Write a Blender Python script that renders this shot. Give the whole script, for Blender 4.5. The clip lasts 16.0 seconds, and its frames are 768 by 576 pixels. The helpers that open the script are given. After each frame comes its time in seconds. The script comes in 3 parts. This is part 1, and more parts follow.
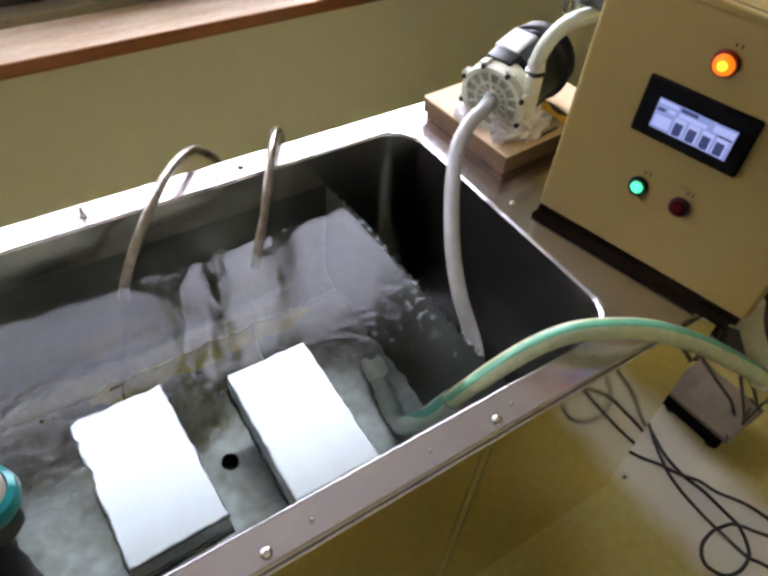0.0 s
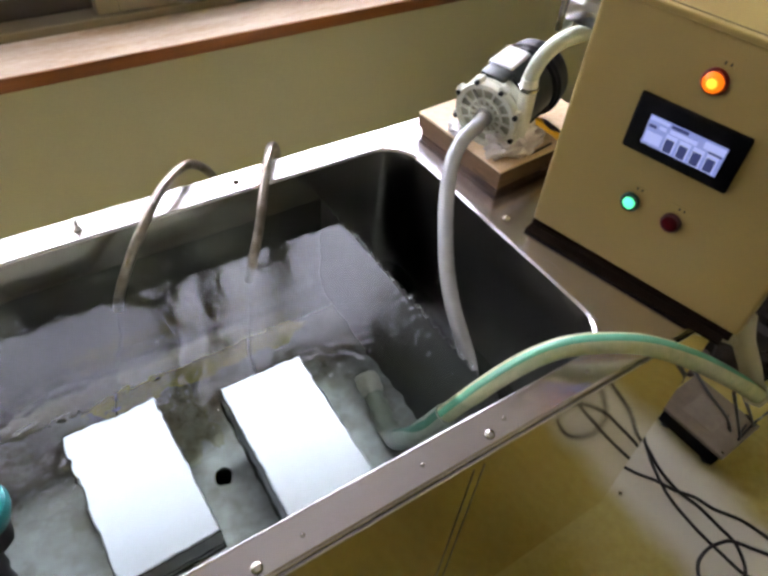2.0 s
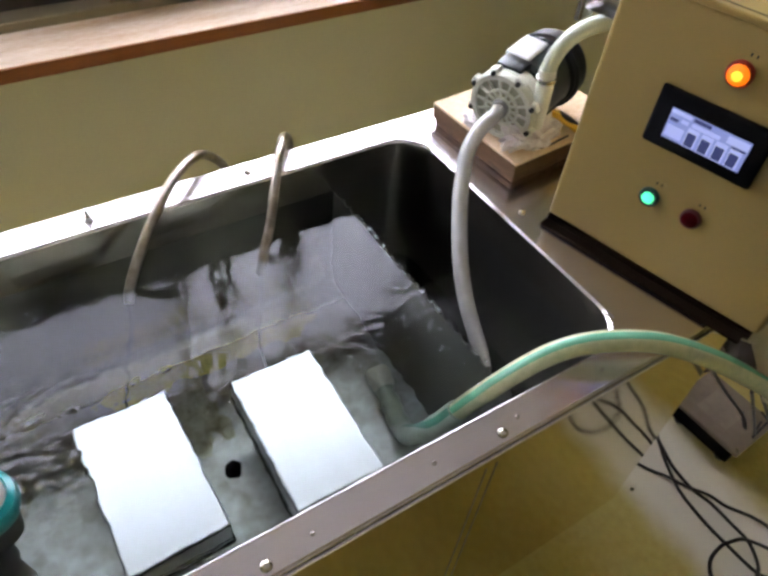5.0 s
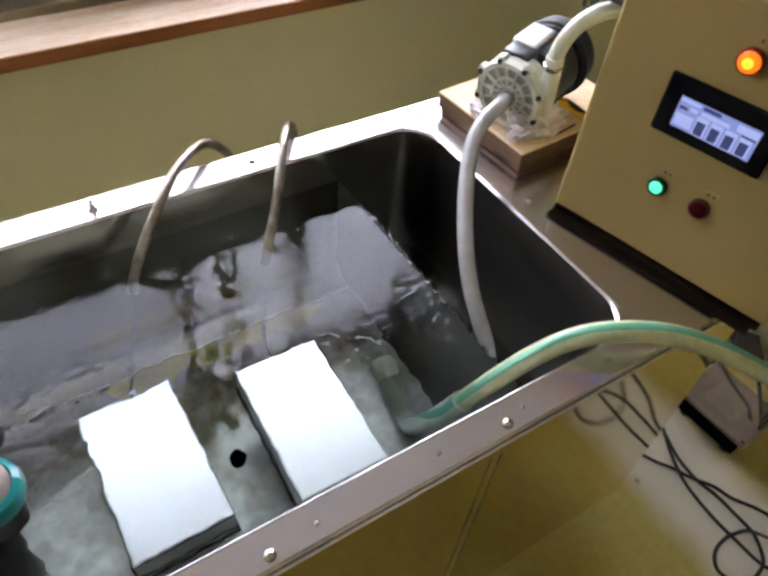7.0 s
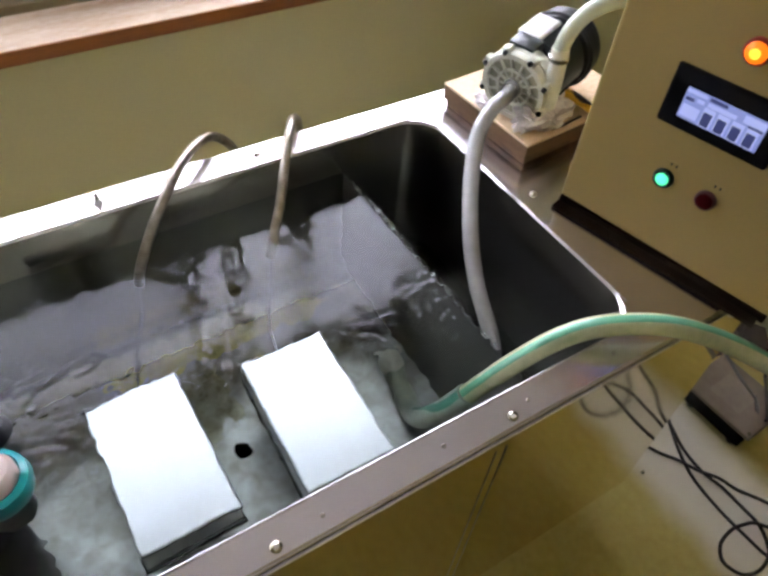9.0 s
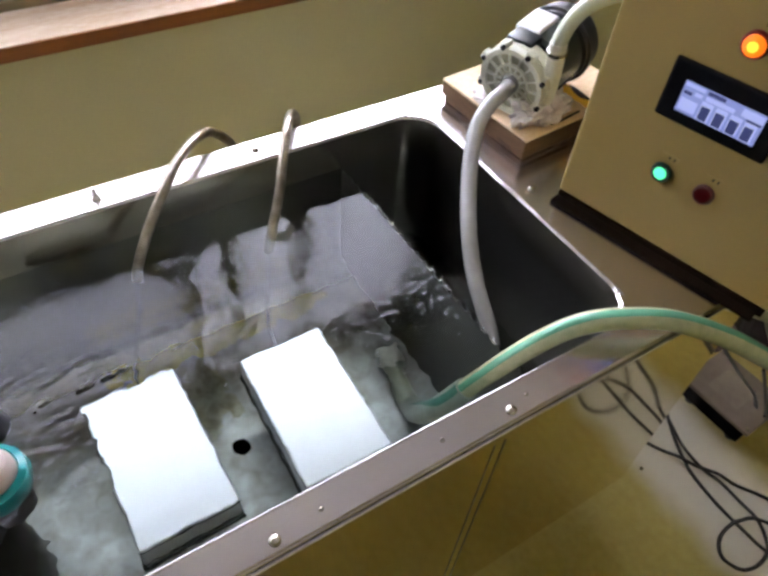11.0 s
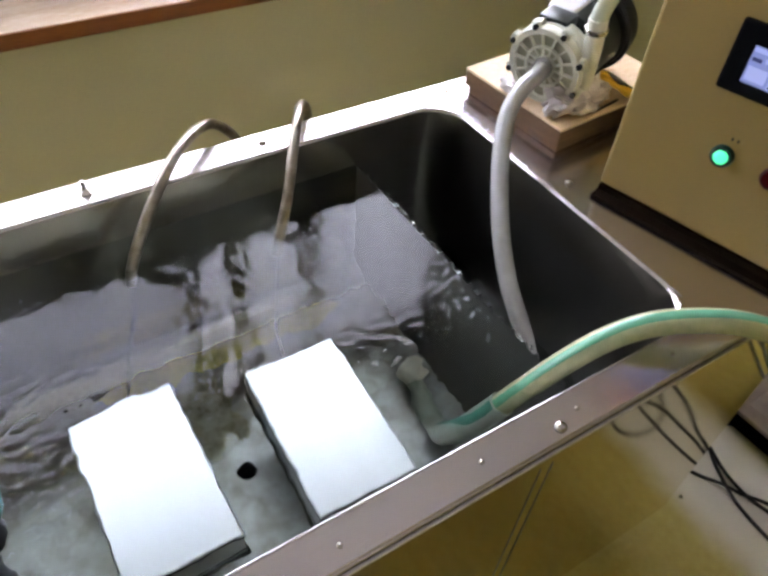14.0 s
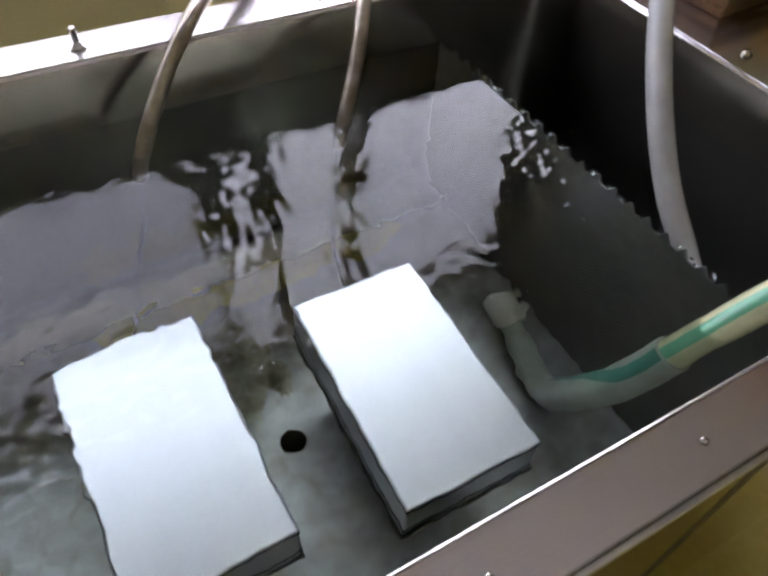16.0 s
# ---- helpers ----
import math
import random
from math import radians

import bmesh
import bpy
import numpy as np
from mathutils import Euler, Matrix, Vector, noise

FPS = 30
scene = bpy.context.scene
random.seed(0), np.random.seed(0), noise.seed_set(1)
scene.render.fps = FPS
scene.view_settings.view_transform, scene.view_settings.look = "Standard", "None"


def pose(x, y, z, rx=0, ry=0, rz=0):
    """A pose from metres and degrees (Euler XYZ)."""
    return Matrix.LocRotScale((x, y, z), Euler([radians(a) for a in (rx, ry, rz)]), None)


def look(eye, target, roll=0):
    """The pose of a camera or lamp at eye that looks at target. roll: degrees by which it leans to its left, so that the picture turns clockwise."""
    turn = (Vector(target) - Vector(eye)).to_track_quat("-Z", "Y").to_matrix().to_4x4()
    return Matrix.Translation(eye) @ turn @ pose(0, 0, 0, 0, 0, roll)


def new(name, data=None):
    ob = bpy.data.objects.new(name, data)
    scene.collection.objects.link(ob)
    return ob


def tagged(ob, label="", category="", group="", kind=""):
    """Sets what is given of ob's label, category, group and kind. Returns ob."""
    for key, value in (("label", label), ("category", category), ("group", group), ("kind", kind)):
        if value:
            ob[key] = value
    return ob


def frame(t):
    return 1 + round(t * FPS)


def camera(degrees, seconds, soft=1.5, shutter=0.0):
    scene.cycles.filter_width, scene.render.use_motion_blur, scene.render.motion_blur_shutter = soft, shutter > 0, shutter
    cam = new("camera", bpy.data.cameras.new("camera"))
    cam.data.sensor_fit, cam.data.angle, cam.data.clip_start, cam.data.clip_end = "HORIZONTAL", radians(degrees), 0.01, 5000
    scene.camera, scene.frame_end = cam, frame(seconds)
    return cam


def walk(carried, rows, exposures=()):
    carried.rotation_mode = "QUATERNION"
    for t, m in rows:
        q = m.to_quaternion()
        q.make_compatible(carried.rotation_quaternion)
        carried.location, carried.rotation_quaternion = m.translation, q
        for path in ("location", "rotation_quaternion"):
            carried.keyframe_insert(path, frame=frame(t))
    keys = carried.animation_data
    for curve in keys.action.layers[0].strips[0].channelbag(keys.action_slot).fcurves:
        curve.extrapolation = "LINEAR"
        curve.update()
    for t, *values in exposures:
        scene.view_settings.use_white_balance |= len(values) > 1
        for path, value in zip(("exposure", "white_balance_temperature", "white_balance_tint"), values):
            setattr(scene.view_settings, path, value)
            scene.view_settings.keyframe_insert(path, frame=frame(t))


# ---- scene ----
cam = camera(59.5, 16.0, 3.1)
PATH = [
    (0, (-0.0812, -0.2150, 1.2705), (0.7623, 0.8587, -0.1895), 6.63),
    (0.5, (-0.0789, -0.2185, 1.2704), (0.7846, 0.8555, -0.1760), 7.01),
    (1, (-0.0786, -0.2176, 1.2715), (0.7969, 0.8585, -0.1661), 7.43),
    (1.5, (-0.0783, -0.2175, 1.2728), (0.7916, 0.8690, -0.1611), 7.31),
    (2, (-0.0785, -0.2192, 1.2717), (0.7861, 0.8784, -0.1564), 6.87),
    (2.5, (-0.0777, -0.2177, 1.2731), (0.7809, 0.8835, -0.1569), 6.86),
    (3, (-0.0781, -0.2149, 1.2727), (0.7735, 0.8877, -0.1608), 6.71),
    (5.5, (-0.0724, -0.2079, 1.2667), (0.7488, 0.8840, -0.1922), 6.53),
    (6, (-0.0719, -0.2072, 1.2655), (0.7445, 0.8812, -0.1985), 6.46),
    (6.5, (-0.0718, -0.2066, 1.2650), (0.7406, 0.8790, -0.2037), 6.53),
    (7, (-0.0719, -0.2069, 1.2645), (0.7321, 0.8774, -0.2085), 6.36),
    (7.5, (-0.0711, -0.2058, 1.2633), (0.7243, 0.8775, -0.2153), 6.22),
    (8, (-0.0699, -0.2059, 1.2625), (0.7191, 0.8768, -0.2205), 5.98),
    (8.5, (-0.0697, -0.2057, 1.2646), (0.7153, 0.8734, -0.2246), 5.95),
    (9, (-0.0712, -0.2073, 1.2651), (0.7110, 0.8721, -0.2253), 5.78),
    (11.5, (-0.0719, -0.2103, 1.2597), (0.7112, 0.8645, -0.2340), 5.76),
    (12, (-0.0713, -0.2076, 1.2505), (0.7079, 0.8699, -0.2432), 5.72),
    (12.5, (-0.0690, -0.2029, 1.2393), (0.7036, 0.8702, -0.2608), 5.57),
    (13, (-0.0674, -0.1959, 1.2305), (0.7043, 0.8929, -0.2583), 5.24),
    (13.5, (-0.0655, -0.1840, 1.2103), (0.7208, 0.9303, -0.2507), 4.96),
    (14, (-0.0592, -0.1698, 1.1767), (0.7333, 0.9697, -0.2647), 4.57),
    (14.5, (-0.0516, -0.1461, 1.1423), (0.7661, 0.9871, -0.2894), 5.57),
    (15, (-0.0503, -0.1201, 1.0973), (0.7439, 1.0046, -0.3540), 5.81),
    (15.5, (-0.0474, -0.0783, 1.0425), (0.6967, 1.0202, -0.4546), 5.07),
    (16, (-0.0551, -0.0459, 0.9858), (0.6618, 1.0508, -0.5227), 4.70),
]
walk(cam, [(t, look(eye, target, roll)) for t, eye, target, roll in PATH],
     [(0, 0.0), (13.0, 0.0), (14.5, -0.05), (15.4, -0.16), (16, -0.45)])

# ---- light ----
world = bpy.data.worlds.new("world")
scene.world = world
world.use_nodes = True
wt = world.node_tree
sky = wt.nodes.new("ShaderNodeTexSky")
sky.sky_type = "NISHITA"
sky.sun_disc = False
sky.sun_elevation, sky.sun_rotation = radians(40), radians(20)
wt.links.new(sky.outputs[0], wt.nodes["Background"].inputs[0])
wt.nodes["Background"].inputs[1].default_value = 0.1
scene.view_settings.exposure = 0.0


# ---- materials ----
def material(name, color, rough=0.5, metal=0.0, grain=0.0, scale=30.0, stretch=(1, 1, 1), bump=0.0, spread=0.0,
             second=None, second_scale=3.0, emit=None, power=0.0, transmission=0.0, ior=1.45, coat=0.0, rough_var=0.0):
    """A Principled material with fine grain, large stains, bump and gloss variation in object space."""
    m = bpy.data.materials.new(name)
    m.use_nodes = True
    nt = m.node_tree
    p = nt.nodes["Principled BSDF"]
    p.inputs["Roughness"].default_value = rough
    p.inputs["Metallic"].default_value = metal
    p.inputs["IOR"].default_value = ior
    p.inputs["Transmission Weight"].default_value = transmission
    p.inputs["Coat Weight"].default_value = coat
    tc = nt.nodes.new("ShaderNodeTexCoord")
    mp = nt.nodes.new("ShaderNodeMapping")
    mp.inputs["Scale"].default_value = stretch
    nt.links.new(tc.outputs["Object"], mp.inputs[0])

    def noise_node(s, detail):
        n = nt.nodes.new("ShaderNodeTexNoise")
        n.inputs["Scale"].default_value, n.inputs["Detail"].default_value = s, detail
        nt.links.new(mp.outputs[0], n.inputs["Vector"])
        return n
    col = nt.nodes.new("ShaderNodeMix")
    col.data_type = "RGBA"
    dark = second or tuple(c * (1 - grain) for c in color)
    col.inputs[6].default_value, col.inputs[7].default_value = (*color, 1), (*dark, 1)
    big, fine = noise_node(second_scale, 4), noise_node(scale, 5)
    add = nt.nodes.new("ShaderNodeMath")
    add.operation = "MULTIPLY_ADD"
    nt.links.new(big.outputs[0], add.inputs[0])
    add.inputs[1].default_value = 0.6
    half = nt.nodes.new("ShaderNodeMath")
    half.operation = "MULTIPLY"
    nt.links.new(fine.outputs[0], half.inputs[0])
    half.inputs[1].default_value = 0.4
    nt.links.new(half.outputs[0], add.inputs[2])
    ramp = nt.nodes.new("ShaderNodeMapRange")
    ramp.inputs[1].default_value, ramp.inputs[2].default_value = 0.35, 0.65
    nt.links.new(add.outputs[0], ramp.inputs[0])
    nt.links.new(ramp.outputs[0], col.inputs[0])
    nt.links.new(col.outputs[2], p.inputs["Base Color"])
    if rough_var:
        rr = nt.nodes.new("ShaderNodeMapRange")
        rr.inputs[3].default_value, rr.inputs[4].default_value = max(rough - rough_var, 0.02), rough + rough_var
        nt.links.new(add.outputs[0], rr.inputs[0])
        nt.links.new(rr.outputs[0], p.inputs["Roughness"])
    if bump:
        b = nt.nodes.new("ShaderNodeBump")
        b.inputs["Strength"].default_value, b.inputs["Distance"].default_value = bump, 0.001
        nt.links.new(fine.outputs[0], b.inputs["Height"])
        nt.links.new(b.outputs[0], p.inputs["Normal"])
    if emit:
        p.inputs["Emission Color"].default_value = (*emit, 1)
        p.inputs["Emission Strength"].default_value = power
    return m


STEEL = material("brushed_steel", (0.74, 0.695, 0.68), 0.235, 1.0, 0.12, 90, (0.25, 12, 12), 0.04, second_scale=0.8, rough_var=0.035)
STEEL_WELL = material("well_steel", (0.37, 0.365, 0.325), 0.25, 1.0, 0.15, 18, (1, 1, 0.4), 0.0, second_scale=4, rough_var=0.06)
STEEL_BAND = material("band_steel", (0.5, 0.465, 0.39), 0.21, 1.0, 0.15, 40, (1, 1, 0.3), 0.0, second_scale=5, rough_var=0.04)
STEEL_FLOOR = material("well_floor_steel", (0.46, 0.485, 0.465), 0.42, 1.0, 0.25, 60, bump=0.1, second=(0.25, 0.25, 0.21), second_scale=22, rough_var=0.1)
STEEL_PANEL = material("panel_steel", (0.8, 0.73, 0.51), 0.06, 1.0, 0.12, 60, (8, 8, 0.4), 0.02, second_scale=1.0, rough_var=0.035)
WEIR = material("dark_steel", (0.075, 0.08, 0.07), 0.5, 0.5, 0.4, 60, second=(0.045, 0.05, 0.04), second_scale=8)
PLATE = material("silver_plate", (0.75, 0.75, 0.76), 0.3, 0.3, 0.1, 60)
STEEL_BOX = material("satin_steel", (0.66, 0.68, 0.7), 0.36, 1.0, 0.06, 120, (12, 0.5, 1), 0.06, second_scale=3)
LINE_BROWN = material("line_brown", (0.2, 0.17, 0.1), 0.4, 0.6, 0.3, 60)
STEEL_EDGE = material("polished_steel", (0.75, 0.74, 0.72), 0.18, 1.0, 0.1, 60)
CONDUIT = material("conduit_steel", (0.4, 0.36, 0.3), 0.32, 1.0, 0.4, 60, second=(0.2, 0.17, 0.13), second_scale=30, bump=0.1)
WALL = material("wall_paint", (0.58, 0.54, 0.32), 0.85, 0, 0.08, 220, bump=0.12, second_scale=2.2)
CEIL = material("ceiling_paint", (0.78, 0.735, 0.69), 0.9, 0, 0.06, 60, second_scale=2)
FLOOR = material("floor_vinyl", (0.40, 0.33, 0.095), 0.55, 0, 0.3, 60, second=(0.30, 0.235, 0.052), second_scale=3, bump=0.05, rough_var=0.12)
# One sill wood in two colours: shade in the front edge, glare in the top.
SILL_SHADED = material("sill_wood_shaded", (0.29, 0.1, 0.018), 0.5, 0, 0, 30, (2, 30, 30), 0.1, second=(0.17, 0.052, 0.009), second_scale=1.5)
SILL_LIT = material("sill_wood_lit", (0.9, 0.78, 0.62), 0.22, 0, 0, 30, (2, 14, 14), 0.15, second=(0.6, 0.41, 0.25), second_scale=2.0, coat=0.9, rough_var=0.1)
PALE_PANEL = material("pale_panel", (0.6, 0.6, 0.62), 0.6, 0, 0.1, 60)
ALU_DARK = material("dark_bronze", (0.075, 0.062, 0.045), 0.55, 0.0, 0.2, 80, second_scale=4)
ALU = material("bronze_aluminium", (0.3, 0.25, 0.14), 0.45, 0.3, 0.15, 80, second_scale=4)
DARK = material("dark_gap", (0.02, 0.018, 0.015), 0.7, 0, 0.2)
CABINET = material("beige_enamel", (0.245, 0.178, 0.054), 0.42, 0, 0.05, 250, bump=0.06, second_scale=4, rough_var=0.06)
BLACK = material("black_plastic", (0.012, 0.012, 0.014), 0.35, 0, 0.3, 90, rough_var=0.08)
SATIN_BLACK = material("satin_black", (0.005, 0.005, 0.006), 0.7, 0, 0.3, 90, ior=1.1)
PLINTH_SHADE = material("plinth_shade", (0.012, 0.007, 0.004), 0.85, 0, 0.3, 60, ior=1.08)
BEZEL_DARK = material("dark_red_collar", (0.04, 0.004, 0.003), 0.5)
RECESS = material("khaki_recess", (0.34, 0.33, 0.24), 0.5, 0, 0.2, 90)
MOTOR = material("motor_grey", (0.024, 0.028, 0.027), 0.38, 0.3, 0.3, 60, rough_var=0.1)
IVORY = material("ivory_plastic", (0.66, 0.66, 0.55), 0.4, 0, 0.15, 90, bump=0.05, second=(0.5, 0.5, 0.4), second_scale=30)
TAPE = material("clear_wrap", (0.72, 0.68, 0.66), 0.2, 0, 0.3, 60, second=(0.5, 0.44, 0.42), second_scale=40, bump=0.6)
YELLOW = material("yellow_wire", (0.75, 0.42, 0.02), 0.4, 0, 0.2, 60)
# Cardboard in a lit colour for the lid and shaded ones for the sides.
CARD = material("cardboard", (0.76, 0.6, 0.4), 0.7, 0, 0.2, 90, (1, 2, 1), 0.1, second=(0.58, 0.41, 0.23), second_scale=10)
CARD_SHADED_LOW = material("cardboard_shaded_low", (0.16, 0.09, 0.04), 0.9, 0, 0.4, 200, second=(0.07, 0.04, 0.02), second_scale=40, bump=0.4)
CARD_SHADED = material("cardboard_shaded", (0.15, 0.087, 0.037), 0.85, 0, 0.3, 120, (1, 1, 6), 0.2, second=(0.09, 0.05, 0.02), second_scale=18)
HOSE_W = material("milky_hose", (0.36, 0.355, 0.34), 0.25, 0, 0.12, 40, second=(0.25, 0.25, 0.235), second_scale=14, coat=0.3)
HOSE_P = material("pale_green_hose", (0.52, 0.56, 0.44), 0.22, 0, 0.15, 60, second=(0.44, 0.48, 0.36), second_scale=20, coat=0.4)
HOSE_C = material("clear_hose", (0.5, 0.5, 0.29), 0.2, 0, 0.2, 120, second=(0.33, 0.38, 0.22), second_scale=20, coat=0.4, bump=0.1)
# Haze of the water is mixed into the sunken hose and stripe colours.
HOSE_S = material("hazed_hose", (0.36, 0.4, 0.32), 0.35, 0, 0.2, 60, second=(0.27, 0.31, 0.24), second_scale=30)
HOSE_M = material("hazed_stripe", (0.05, 0.19, 0.13), 0.4, 0, 0.2, 60)
HOSE_G = material("green_stripe", (0.12, 0.34, 0.2), 0.25, 0, 0.2, 60, coat=0.4)
CABLE = material("black_cable", (0.025, 0.02, 0.018), 0.5, 0, 0.3, 80)
TEAL = material("teal_plastic", (0.01, 0.22, 0.21), 0.3, 0, 0.1, 60, second_scale=10)
BEIGE = material("pale_rubber", (0.62, 0.5, 0.44), 0.5, 0, 0.15, 60, second_scale=20)
LAMP_AMBER = material("amber_lens", (0.6, 0.12, 0.01), 0.3, 0, 0.3, emit=(1.0, 0.2, 0.005), power=1.15)
LAMP_CORE = material("amber_core", (0.8, 0.4, 0.05), 0.3, emit=(1.0, 0.5, 0.03), power=1.6)
LAMP_GREEN = material("green_lens", (0.1, 0.7, 0.4), 0.3, emit=(0.1, 1.0, 0.5), power=1.1)
LAMP_RED = material("red_lens", (0.045, 0.001, 0.002), 0.5, 0, 0.2, ior=1.12)
BEZEL_RED = material("amber_collar", (0.2, 0.012, 0.006), 0.35)
BEZEL_GREEN = material("green_collar", (0.004, 0.03, 0.018), 0.35)
SCREEN = material("screen_glow", (0.1, 0.11, 0.16), 0.2, emit=(0.19, 0.235, 0.55), power=1.0)
SCREEN_LIGHT = material("screen_white", (0.2, 0.2, 0.25), 0.2, emit=(0.31, 0.37, 0.7), power=1.0)
SCREEN_DARK = material("screen_ink", (0.02, 0.02, 0.05), 0.2, emit=(0.035, 0.045, 0.13), power=1.0)
DARK_CLOTH = material("dark_cloth", (0.022, 0.015, 0.011), 0.9, 0, 0.4, 150, bump=0.3)
GREY_CLOTH = material("grey_cloth", (0.10, 0.075, 0.065), 0.9, 0, 0.3, 150, bump=0.3)
PALE = material("pale_plate", (0.5, 0.46, 0.3), 0.5, 0, 0.2, 40)
PALE_STICKER = material("faded_sticker", (0.19, 0.155, 0.11), 0.6, 0, 0.2, 90, second=(0.14, 0.11, 0.08), second_scale=14)
BOXTOP = material("grey_enamel", (0.165, 0.13, 0.09), 0.5, 0, 0.3, 60, second=(0.11, 0.083, 0.055), second_scale=12)
WATER = material("water", (0.74, 0.82, 0.78), 0.0, 0, 0, 20, transmission=1.0, ior=1.33)
WATER.node_tree.nodes["Principled BSDF"].inputs["Specular IOR Level"].default_value = 0.78
GLASS = material("window_glass", (0.97, 0.98, 1.0), 0.02, 0, 0, 20, transmission=1.0, ior=1.1)
GLASS_DIM = material("tinted_glass", (0.265, 0.268, 0.28), 0.02, 0, 0, 20, transmission=1.0, ior=1.1)
YELLOW_SHEEN = material("yellow_sheen", (0.6, 0.55, 0.17), 0.8, 0, 0.3, 200, second=(0.36, 0.32, 0.11), second_scale=40, bump=0.3)
OLIVE_MOTTLE = material("olive_mottle", (0.42, 0.43, 0.33), 0.55, 0.6, 0.3, 160, second=(0.25, 0.245, 0.165), second_scale=45, bump=0.2)
DAY = material("daylight", (0.1, 0.1, 0.1), 1.0, emit=(0.83, 0.82, 0.985), power=28.5)


# ---- mesh helpers ----
def link(name, bm, mat, parent=None, label="", smooth=None):
    me = bpy.data.meshes.new(name)
    bmesh.ops.recalc_face_normals(bm, faces=bm.faces)
    bm.to_mesh(me)
    bm.free()
    me.materials.append(mat)
    if smooth is not None:
        for f in me.polygons:
            f.use_smooth = True
        if smooth:
            me.set_sharp_from_angle(angle=radians(smooth))
    ob = new(name, me)
    if parent:
        ob.parent = parent
    if label:
        tagged(ob, label)
    return ob


def part(name, bm, mat, parent, label="", smooth=None):
    return link(name, bm, mat, parent, label, smooth)


def thing(name, label, category, m=None, group="", kind=""):
    ob = new(name)
    ob.empty_display_size = 0.02
    ob.matrix_world = m or Matrix()
    return tagged(ob, label, category, group, kind)


def slab(x0, y0, z0, x1, y1, z1, bevel=0.0, seg=2, bm=None):
    bm = bm or bmesh.new()
    r = bmesh.ops.create_cube(bm, size=1.0)
    for v in r["verts"]:
        v.co = Vector(((x0 + x1) / 2 + v.co.x * (x1 - x0), (y0 + y1) / 2 + v.co.y * (y1 - y0), (z0 + z1) / 2 + v.co.z * (z1 - z0)))
    if bevel:
        edges = {e for v in r["verts"] for e in v.link_edges}
        bmesh.ops.bevel(bm, geom=list(edges), offset=bevel, segments=seg, affect="EDGES", profile=0.5)
    return bm


def lathe(profile, segments=32, bm=None, m=None, caps=True):
    """Turn (radius, height) pairs about z; without caps the profile closes on itself."""
    if not caps:
        profile = list(profile) + [profile[0]]
    bm = bm or bmesh.new()
    rings = []
    for r, z in profile:
        ring = []
        for k in range(segments):
            a = 2 * math.pi * k / segments
            co = Vector((r * math.cos(a), r * math.sin(a), z))
            ring.append(bm.verts.new(m @ co if m else co))
        rings.append(ring)
    for a, b in zip(rings, rings[1:]):
        for k in range(segments):
            bm.faces.new((a[k], a[(k + 1) % segments], b[(k + 1) % segments], b[k]))
    if caps and profile[0][0] > 1e-5:
        bm.faces.new(rings[0][::-1])
    if caps and profile[-1][0] > 1e-5:
        bm.faces.new(rings[-1])
    bmesh.ops.remove_doubles(bm, verts=bm.verts, dist=1e-6)
    return bm


def smooth_path(points, n=10):
    pts = [Vector(p) for p in points]
    pts = [2 * pts[0] - pts[1]] + pts + [2 * pts[-1] - pts[-2]]
    out = []
    for i in range(1, len(pts) - 2):
        a, b, c, d = pts[i - 1:i + 3]
        for k in range(n):
            t = k / n
            out.append(0.5 * ((2 * b) + (c - a) * t + (2 * a - 5 * b + 4 * c - d) * t * t + (3 * b - a - 3 * c + d) * t ** 3))
    out.append(pts[-2])
    return out


def tube(points, r, segments=14, n=10, bm=None, arc=None, caps=True, ridge=0.0):
    """A tube along a smooth path. arc=(start, end) in degrees about the path, 0 being up, makes a strip of it."""
    bm = bm or bmesh.new()
    path = smooth_path(points, n)
    rings = []
    for i, p in enumerate(path):
        d = (path[min(i + 1, len(path) - 1)] - path[max(i - 1, 0)]).normalized()
        side = d.cross(Vector((0, 0, 1)))
        side = side.normalized() if side.length > 0.05 else (rings and last_side or Vector((1, 0, 0)))
        if rings and side.dot(last_side) < 0:
            side = -side
        last_side = side
        up = side.cross(d)
        rr = r * (1 + (ridge if i % 2 else -ridge))
        ring = []
        count = segments if arc is None else segments + 1
        for k in range(count):
            a = 2 * math.pi * k / segments if arc is None else radians(arc[0] + (arc[1] - arc[0]) * k / segments)
            ring.append(bm.verts.new(p + rr * (math.cos(a) * up + math.sin(a) * side)))
        rings.append(ring)
    for a, b in zip(rings, rings[1:]):
        m = len(a)
        for k in range(m if arc is None else m - 1):
            bm.faces.new((a[k], a[(k + 1) % m], b[(k + 1) % m], b[k]))
    if arc is None and caps:
        bm.faces.new(rings[0][::-1])
        bm.faces.new(rings[-1])
    return bm


def rounded(x0, y0, x1, y1, r, k=8):
    pts = []
    for cx, cy, a0 in ((x1 - r, y1 - r, 0), (x0 + r, y1 - r, 90), (x0 + r, y0 + r, 180), (x1 - r, y0 + r, 270)):
        for i in range(k + 1):
            a = radians(a0 + 90 * i / k)
            pts.append((cx + r * math.cos(a), cy + r * math.sin(a)))
    return pts


# ---- room ----
FRONT, BACK, LEFT, RIGHT, HEIGHT = -1.9, 0.80, -1.7, 2.6, 2.35
SILL_Z, WIN_X0, WIN_X1, WIN_Z1 = 0.755, -1.35, 0.97, 1.72


def structure(name, bm, mat, label, smooth=None):
    return tagged(link(name, bm, mat, None, "", smooth), label, "", "", "structure")


